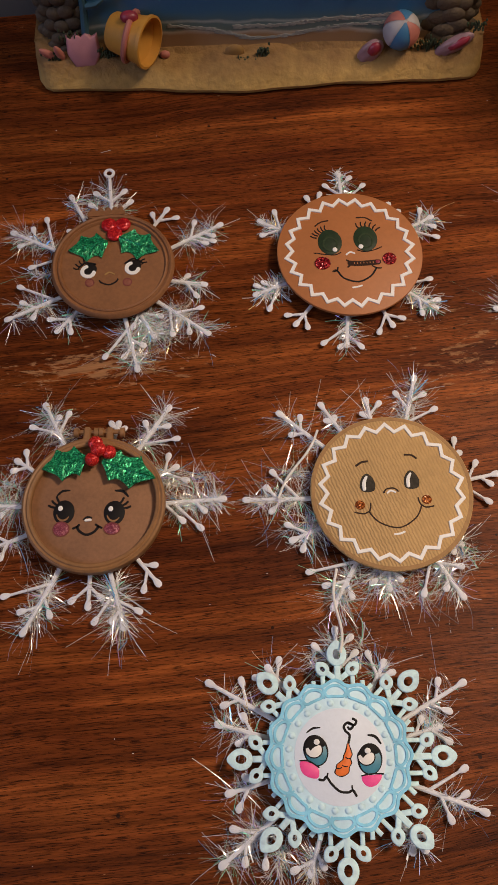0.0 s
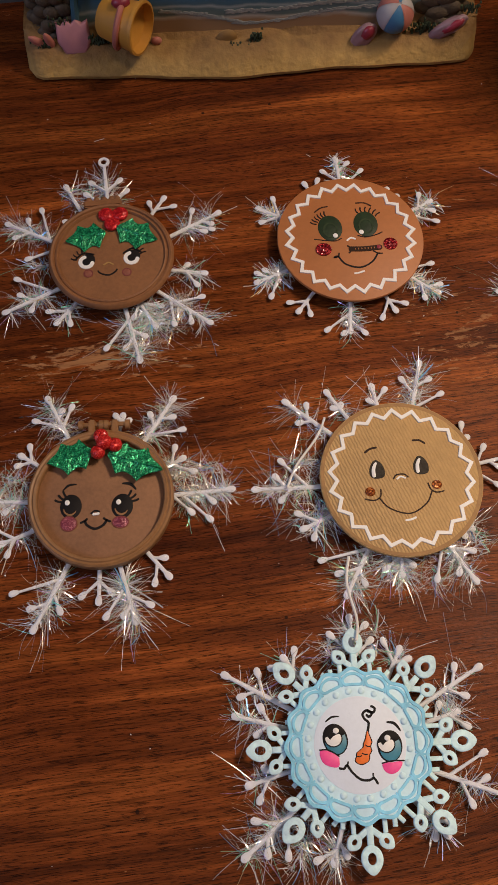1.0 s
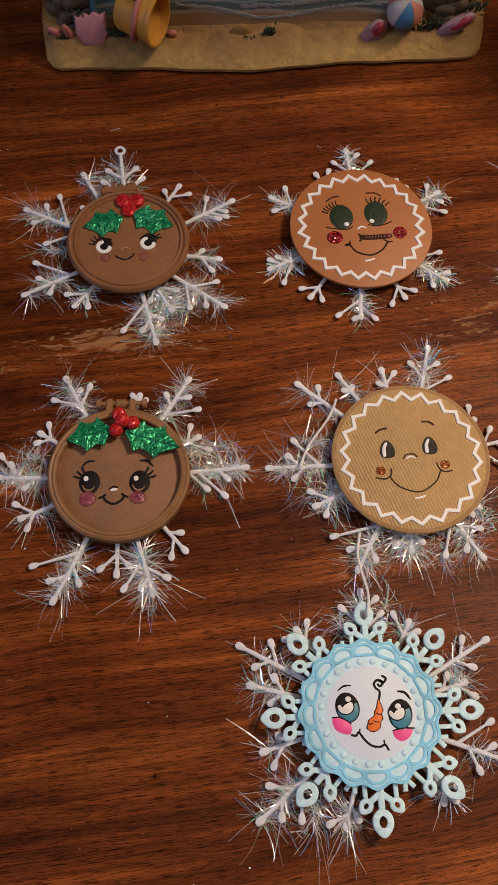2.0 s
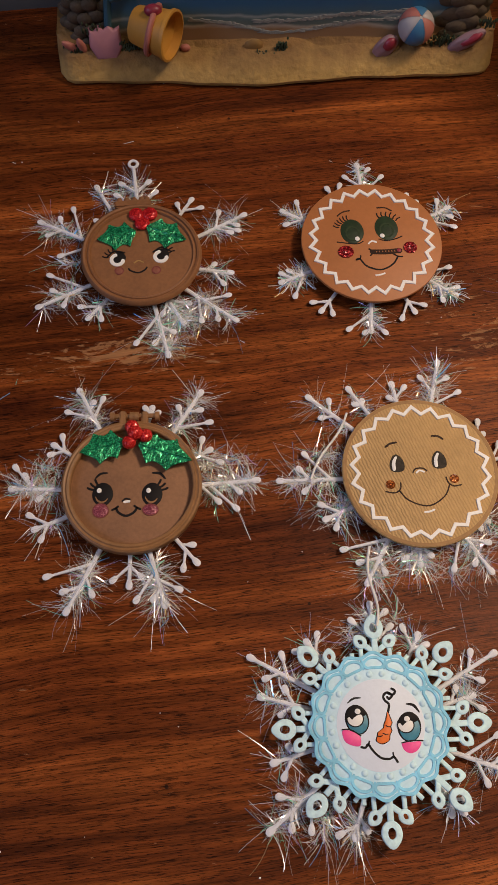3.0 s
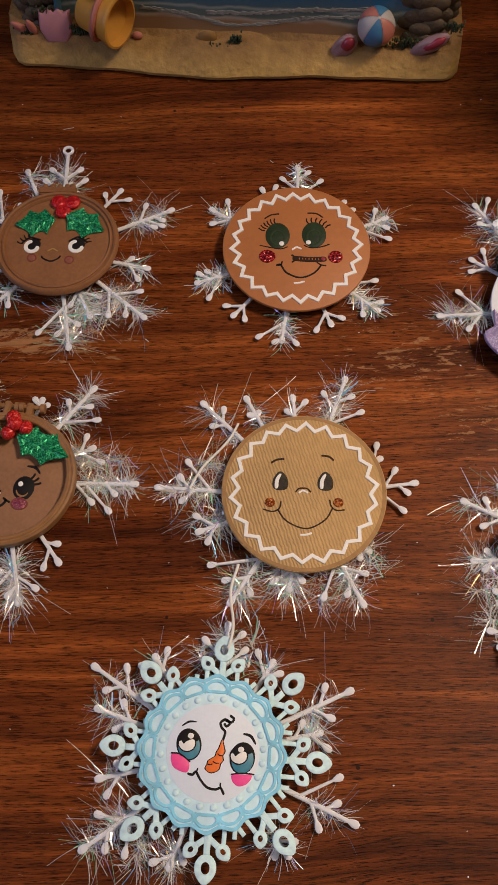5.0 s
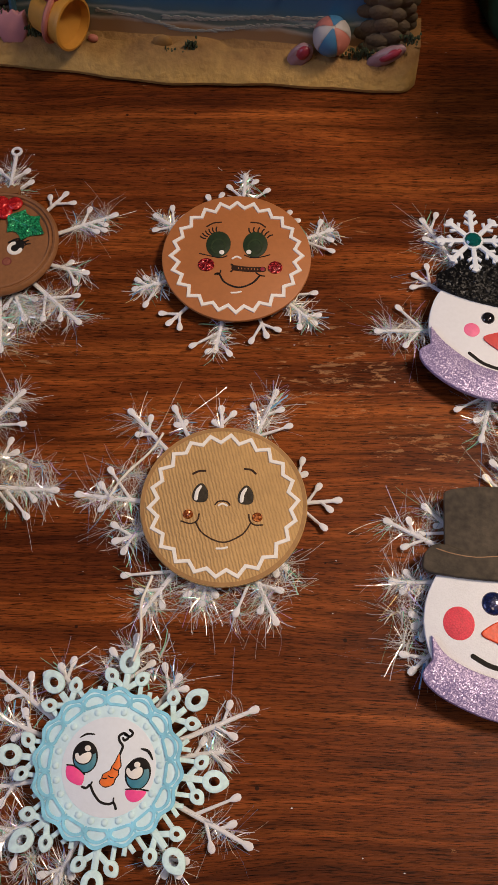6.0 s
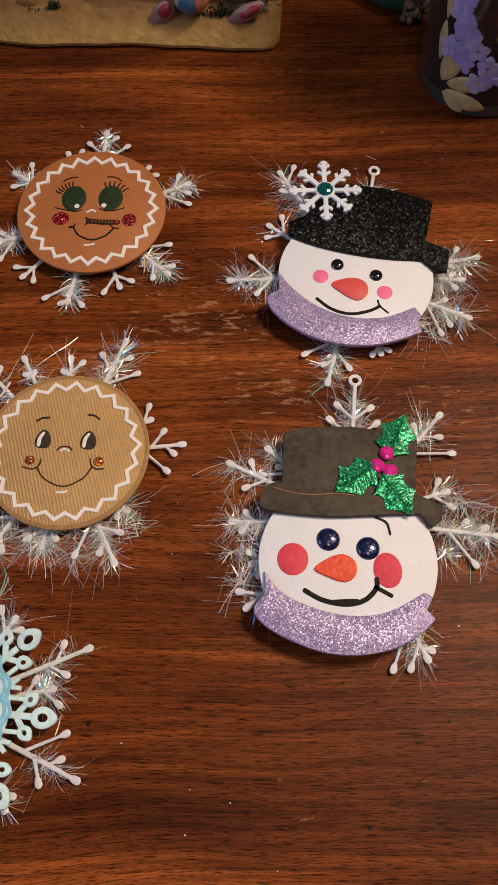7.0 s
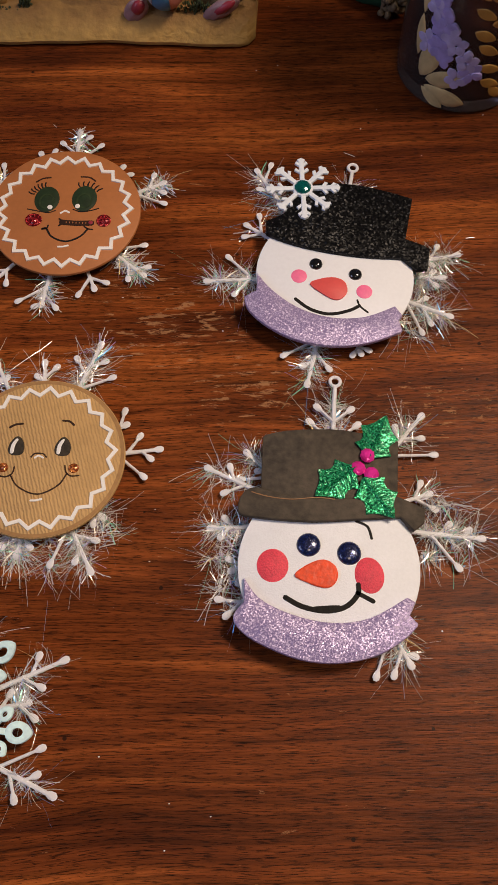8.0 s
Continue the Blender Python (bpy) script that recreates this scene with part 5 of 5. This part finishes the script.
part("scarf", plate(scarf, 8.0, 9.9, 0.35), M_LAVENDER, orn, "lavender glitter scarf")

# ---------------------------------------------------------------- resin beach picture frame at the back of the table
fr = thing("picture_frame", 0.0290, 0.3610, 0, -4.9, "painted resin beach picture frame with sand ledge and palm trunks", "picture frame")
# sand ledge: a wavy, rounded strip
bm = bmesh.new()
rows = []
for i in range(61):
    x = -115 + 230 * i / 60
    e = min(1.0, (115 - abs(x)) / 7 + 0.25)
    w = 1.1 * math.sin(x * 0.03) - 2.0 * math.cos(x * 0.03) + 0.7 * math.sin(x * 0.07 - 0.8) + 0.35 * math.sin(x * 0.19) - 1.9
    t = 1.2 * math.sin(x * 0.08 + 2.0) + 0.6 * math.sin(x * 0.21)
    end = (1 - e) * 9
    top = 12 + t + 5 * (abs(x) / 115) ** 3
    rows.append([bm.verts.new((x * (1 if abs(x) < 114 else 0.995), y, z)) for y, z in
                 ((w + end + 1, 0.2), (w + end - 1.6, 1.4), (w + end - 1.9, 3.2), (w + end + 0.1, 6.2), (w + end + 3.4, top - 3.0), (w + end + 8.0, top), (14, top + 1.6), (34, top + 1.6), (34, 0.2))])
for a, c in zip(rows, rows[1:]):
    for k in range(9):
        bm.faces.new((a[k], a[(k + 1) % 9], c[(k + 1) % 9], c[k]))
bm.faces.new(rows[0])
bm.faces.new(rows[-1][::-1])
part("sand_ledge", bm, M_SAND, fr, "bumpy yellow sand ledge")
bm = bmesh.new()
rows = []
for i in range(41):
    x = -108 + 216 * i / 40
    rows.append([bm.verts.new((x, y + 0.7 * math.sin(x * 0.09 + z), z)) for y, z in ((5.4, 8), (9.6, 11.6), (12.4, 13.6), (14.0, 15.2 + 0.8 * math.sin(x * 0.05)), (17, 15), (17, 8))])
for a, c in zip(rows, rows[1:]):
    for k in range(6):
        bm.faces.new((a[k], a[(k + 1) % 6], c[(k + 1) % 6], c[k]))
bm.faces.new(rows[0])
bm.faces.new(rows[-1][::-1])
part("beach_slope", bm, M_SAND, fr, "brown sand slope under the sea")
bm = bmesh.new()
box(bm, -0.098, 0.098, -0.003, 0.003, 0.008, 0.150)
bmesh.ops.bevel(bm, geom=bm.edges[:], offset=0.0015, segments=2, affect="EDGES")
pic = part("painted_panel", bm, M_SEA, fr, "painted blue sea with white surf", scale=1)
pic.matrix_basis = pose(0, 0.0135, 0, -10, 0, 0)
for pts in ([(-46, 24.4), (-30, 23.0), (-17, 20.4), (-3, 17.2), (13, 18.2), (28, 21.0), (44, 23.0), (64, 24.0)], [(-13, 23.4), (2, 23.6), (16, 24.2), (30, 26.0), (44, 26.8), (66, 28.0)]):
    bm = bmesh.new()
    frng = random.Random(len(pts))
    for p in spline(pts, False, 22):
        for _ in range(3):
            blob(bm, (p.x + frng.gauss(0, 0.5), -3.0, p.y + frng.gauss(0, 0.45)), (frng.uniform(0.8, 2.0), 0.3, frng.uniform(0.2, 0.55)), 1)
    part("surf_line", bm, M_SURF, pic, "white painted surf line")
for x, k in ((-97, 1), (94, -1)):
    bm = bmesh.new()
    for j in range(22):
        z = 15 + j * 6.2
        for i in range(7 if k > 0 else 6):
            a = math.pi * (i + 0.5 * (j % 2)) / (6.5 if k > 0 else 5.5) + math.pi
            blob(bm, (x + 11.5 * math.cos(a), 19 + z * 0.17 + 10.4 * math.sin(a), z + 1.2 * math.sin(5 * a + j)), (4.4, 2.0, 3.7) if k > 0 else (6.2, 1.7, 4.4), 2)
    tube([(x, 20 + z * 0.17, z) for z in (8, 50, 100, 150)], 10.6, bm, 18)
    part("palm_trunk", bm, M_BARK, fr, "grey-brown scaly palm trunk")
# bucket lying on its side
bm = bmesh.new()
ax = Vector((0.88, -0.46, 0.04)).normalized()
u = ax.orthogonal().normalized()
v = ax.cross(u)
B0 = Vector((-73.5, 11.0, 26.0))
rings = []
for s, r in ((0, 0.01), (0, 8.6), (1, 9.2), (18.6, 11.6), (19.0, 12.5), (20.8, 12.5), (21.0, 11.4), (16.5, 10.8), (12.5, 0.01)):
    rings.append([bm.verts.new(B0 + ax * s + r * (math.cos(2 * math.pi * k / 28) * u + math.sin(2 * math.pi * k / 28) * v)) for k in range(28)])
for a, c in zip(rings, rings[1:]):
    for k in range(28):
        bm.faces.new((a[k], a[(k + 1) % 28], c[(k + 1) % 28], c[k]))
bucket = part("bucket", bm, M_YELLOW, fr, "yellow toy bucket lying on its side")
C = B0 + ax * 10
part("bucket_handle", tube([C + 11.4 * (math.cos(q) * u + math.sin(q) * v) + ax * (3.0 * math.sin(q)) for q in [2 * math.pi * i / 30 for i in range(31)]], 1.5), M_CORAL, bucket, "coral pink bucket handle")
bm = bmesh.new()
blob(bm, (-64, 6.0, 38.0), (4.6, 3.2, 3.0), 2)
part("bucket_grip", bm, M_DARKRED, bucket)
# spade
bm = plate([(-8.5, 7), (-6, 5.5), (-3.5, 8), (-1, 6), (1.5, 8.5), (4, 6), (7, 7.5), (8, -2), (5, -8), (-5, -8), (-8.5, -2)], 0, 3.6, 1.2)
bmesh.ops.rotate(bm, cent=(0, 0, 0), matrix=Matrix.Rotation(radians(62), 3, "X"), verts=bm.verts[:])
bmesh.ops.translate(bm, vec=(-89, 9.0, 17.5), verts=bm.verts[:])
spade = part("spade", bm, M_LILAC, fr, "lilac pink toy spade")
part("spade_handle", tube([(-88, 11, 20), (-87, 12.5, 30), (-86, 13.5, 40), (-87, 14.5, 50), (-80, 14.5, 49), (-76, 13.5, 43), (-80, 13, 40), (-85, 13.2, 39)], 1.9), M_TEALRESIN, spade, "dull teal spade handle")
# beach ball of six gores
ball = part("beach_ball", lathe([(0.0, -1)] + [(10.0 * math.sin(math.pi * i / 12) * 0.97, -10.0 * math.cos(math.pi * i / 12) * 0.97) for i in range(1, 12)] + [(0.0, 9.7)], 24), M_CHALK, fr, "striped beach ball")
ball.matrix_basis = pose(0.0702, 0.0095, 0.0235, 22, 6, -8) @ Matrix.Diagonal((0.93, 0.93, 0.93, 1))
for i, mat in enumerate((M_CHALK, M_SKY, M_CORAL, M_CHALK, M_SKY, M_CORAL)):
    bm = bmesh.new()
    g = [[bm.verts.new((10.0 * math.sin(p) * math.cos(q), 10.0 * math.sin(p) * math.sin(q), -10.0 * math.cos(p))) for q in [math.pi / 3 * (i + 0.02 + 0.96 * k / 6) for k in range(7)]] for p in [math.pi * (0.03 + 0.94 * j / 12) for j in range(13)]]
    for a, c in zip(g, g[1:]):
        for k in range(6):
            bm.faces.new((a[k], a[k + 1], c[k + 1], c[k]))
    part("gore", bm, mat, ball)
# sandals, shells and weeds
for name, x, y, z, r, turn, mat, label in (("sandal", 97.5, 6.0, 17.0, (11.0, 3.0, 4.2), 35, M_SHELL, "mauve beach sandal"), ("shell", 55.5, 6.4, 13.5, (5.4, 3.2, 8.2), 35, M_SHELL, "mauve sea shell")):
    bm = bmesh.new()
    blob(bm, (0, 0, 0), r, 3)
    for q in bm.verts:
        q.co.y += 0.35 * math.sin(q.co.x * 1.6)
    ob = part(name, bm, mat, fr, label)
    ob.matrix_basis = pose(x * MM, y * MM, z * MM, 0, -turn if name == "sandal" else turn, 0)
    bm = bmesh.new()
    blob(bm, (2.5 if name == "sandal" else -0.5, -1.4, 0.8 if name == "sandal" else 3.2), (r[0] * 0.62, r[1] * 0.8, r[2] * 0.55), 2)
    part("lining", bm, M_DARKRED, ob)
bm = bmesh.new()
blob(bm, (64, 5.6, 5.4), (3.2, 2.6, 2.6), 2)
blob(bm, (61, 6.2, 7.0), (2.6, 2.4, 2.2), 2)
part("pebble_shell", bm, M_SHELL, fr)
for x, z, rx, rz, mat, label in ((13.5, 9.0, 3.4, 2.6, M_CORAL, "coral pink shell"), (-49, 13.5, 2.8, 2.2, M_CORAL, "coral pink shell"), (-13.6, 14.0, 5.2, 4.6, M_DEEPYEL, "yellow sand dollar")):
    bm = bmesh.new()
    blob(bm, (x, 5.5 + 0.35 * (z - 6), z), (rx, 1.8, rz), 2)
    part("shell", bm, mat, fr, label)
for k in (-1, 1):
    bm = bmesh.new()
    blob(bm, (0, 0, 0), (2.2, 1.8, 6.5), 2)
    arm = part("starfish_arm", bm, M_CORAL, fr)
    arm.matrix_basis = pose((-104 + 2.6 * k) * MM, 0.0065, 0.0165, 10, -30 + 16 * k, 0)
rng = random.Random(4)
for x, z, w, n in ((-80, 12.5, 8, 110), (1.0, 11.5, 4, 36), (-105, 11, 4, 44), (-9, 7.5, 5, 30), (86, 14, 8, 60), (108, 22, 5, 24), (-96, 20, 5, 20)):
    bm = bmesh.new()
    for _ in range(2 * n):
        p = Vector((x + rng.gauss(0, w * 0.45), 5.0 + 0.4 * (z - 8) + rng.uniform(-1, 1), z + 2.5 + rng.gauss(0, 1.8)))
        blob(bm, p, (rng.uniform(0.3, 0.8), 0.8, rng.uniform(0.5, 1.6)), 1)
    part("seaweed", bm, M_WEED, fr, "dark green painted weed")
for x in (25, 47):
    bm = bmesh.new()
    tube([(x, -4.0, 39.0), (x + 0.5, -4.2, 41.5), (x + 0.4, -4.0, 46)], 0.7, bm)
    blob(bm, (x - 0.5, -4.0, 38.8), (1.5, 0.6, 0.6), 2)
    part("pink_mark", bm, M_CORAL, pic)

# ---------------------------------------------------------------- painted glass vase
VC, VR = (0.2434, 0.3364), 31.2
vase = thing("vase", VC[0], VC[1], 0, 0, "smoky glass vase painted with violet flowers and gold leaves", "vase")
part("glass_body", lathe([(0, 0.4), (27, 0.4), (30.5, 1.2), (VR - 0.6, 4.0), (VR, 9.0), (VR, 120), (VR + 1.5, 150), (VR - 0.5, 150), (VR - 2.4, 120), (VR - 2.6, 9), (26, 6.5), (0, 6.0)], 72), M_GLASS, vase)


def on_glass(name, ang, z, pts, mat, label="", lift=0.35):
    """A painted piece that hugs the round glass, at an angle round it and a height."""
    bm = bmesh.new()
    c = [Vector(p).to_2d() for p in pts]
    mid = sum(c, Vector((0, 0))) / len(c)
    ring = []
    for k, up in ((1.0, 0.0), (0.9, lift), (0.45, lift * 1.2)):
        row = []
        for p in c:
            q = mid + (p - mid) * k
            a = radians(ang) + q.x / VR
            row.append(bm.verts.new(((VR + 0.05 + up) * math.cos(a), (VR + 0.05 + up) * math.sin(a), z + q.y)))
        ring.append(row)
    n = len(c)
    for a, b in zip(ring, ring[1:]):
        for i in range(n):
            bm.faces.new((a[i], a[(i + 1) % n], b[(i + 1) % n], b[i]))
    bm.faces.new(ring[-1])
    return part(name, bm, mat, vase, label)


def petal(length, width, turn, off=0.0):
    c, s = math.cos(radians(turn)), math.sin(radians(turn))
    pts = [(off, 0), (off + 0.3 * length, 0.42 * width), (off + 0.7 * length, 0.5 * width), (off + length, 0.12 * width), (off + length, -0.12 * width), (off + 0.7 * length, -0.5 * width), (off + 0.3 * length, -0.42 * width)]
    return [(c * x - s * y, s * x + c * y) for x, y in spline(pts, True, 2)]


rng = random.Random(8)
FLOWERS = [(-139, 34), (-131, 44), (-103, 31), (-108, 21), (-97, 26)]
FLOWERS += [(-138 + (74 - z) * 0.42 + rng.uniform(-9, 9), z + rng.uniform(-3, 3)) for z in (28, 33, 36, 40, 44, 47, 51, 54, 58, 61, 64, 67, 70, 74, 78, 82, 86, 90, 95, 100, 106, 112)]
for a, z in FLOWERS:
    t0 = rng.uniform(0, 72)
    for i in range(5):
        on_glass("petal", a, z, petal(rng.uniform(4.8, 6.4), 4.4, t0 + 72 * i, 0.3), M_PETAL if (z * 7) % 3 > 1 else M_PETAL2, "violet painted petal", rng.uniform(0.3, 0.9))
# a sprig of gold leaves in pairs climbs the glass
GOLD_SPRIG = [(-57 - 0.64 * z + rng.uniform(-2, 2), z + rng.uniform(-2, 2), 11.5 - 0.03 * z, rng.uniform(4.4, 6), (150 if k else 25) + rng.uniform(-22, 22), M_GOLD) for z in range(8, 80, 9) for k in (0, 1)]
for a, z, l, w, t, mat in ((-134, 11.5, 21, 8.5, -12, M_CREAM), (-134, 15, 18, 9, 22, M_CREAM), (-140, 15, 20, 10, 74, M_CREAM), (-136, 10, 14, 6, -30, M_CREAM), (-147, 24, 20, 5, 95, M_CREAM), (-150, 45, 22, 5, 92, M_CREAM),
                           *GOLD_SPRIG):
    on_glass("painted_leaf", a, z, petal(l, w, t), mat, "gold and cream painted leaf")

# ---------------------------------------------------------------- green cloth bundle at the back
bag = thing("cloth_bundle", 0.216, 0.409, 0, 0, "dark green cloth bundle with a tan fleece trim", "cloth bundle")
bm = bmesh.new()
blob(bm, (0, 0, 11), (36, 35, 30), 4)
for q in bm.verts:
    a = math.atan2(q.co.y, q.co.x)
    q.co.x *= 1 + 0.05 * math.sin(7 * a + q.co.z * 0.1)
    q.co.z = max(0.3, q.co.z + 1.2 * math.sin(9 * a))
    q.co.y = min(q.co.y, 19)
part("cloth", bm, M_GREEN, bag)
bm = bmesh.new()
for i in range(90):
    z = rng.uniform(0.8, 20)
    blob(bm, (-4 + rng.uniform(-5, 6) + z * 0.25, -38.5 + z * 0.2 + rng.uniform(-2, 3), z + 1.5), (rng.uniform(1.2, 2.4), rng.uniform(1.4, 2.4), rng.uniform(1.2, 3)), 2)
part("fleece_trim", bm, M_FLEECE, bag, "tan fleece trim")

# ---------------------------------------------------------------- crumbs and stray tinsel on the table
rng = random.Random(21)
bm = bmesh.new()
for _ in range(70):
    x, y = rng.uniform(-0.14, 0.30), rng.uniform(-0.03, 0.40)
    r = rng.uniform(0.15, 0.42)
    blob(bm, (x * 1000, y * 1000, r * 0.5), (r, r * rng.uniform(0.5, 1), r * 0.6), 1)
tagged(part("crumbs", bm, M_CARD, None), "tiny pale glitter crumbs scattered on the table", "crumbs", kind="stuff")
bm = bmesh.new()
for _ in range(16):
    p = Vector((rng.uniform(-130, 260), rng.uniform(-20, 340), 0.3))
    a = rng.uniform(0, 2 * math.pi)
    d = Vector((math.cos(a), math.sin(a), 0))
    n = rng.uniform(2, 6)
    q = Vector((-d.y, d.x, 0.2)) * 0.12
    v = [bm.verts.new(p - q), bm.verts.new(p + q), bm.verts.new(p + d * n + q), bm.verts.new(p + d * n - q)]
    bm.faces.new(v)
tagged(part("stray_tinsel", bm, M_TINSEL, None, smooth=False), "loose clear tinsel strands lying on the table", "tinsel", kind="stuff")
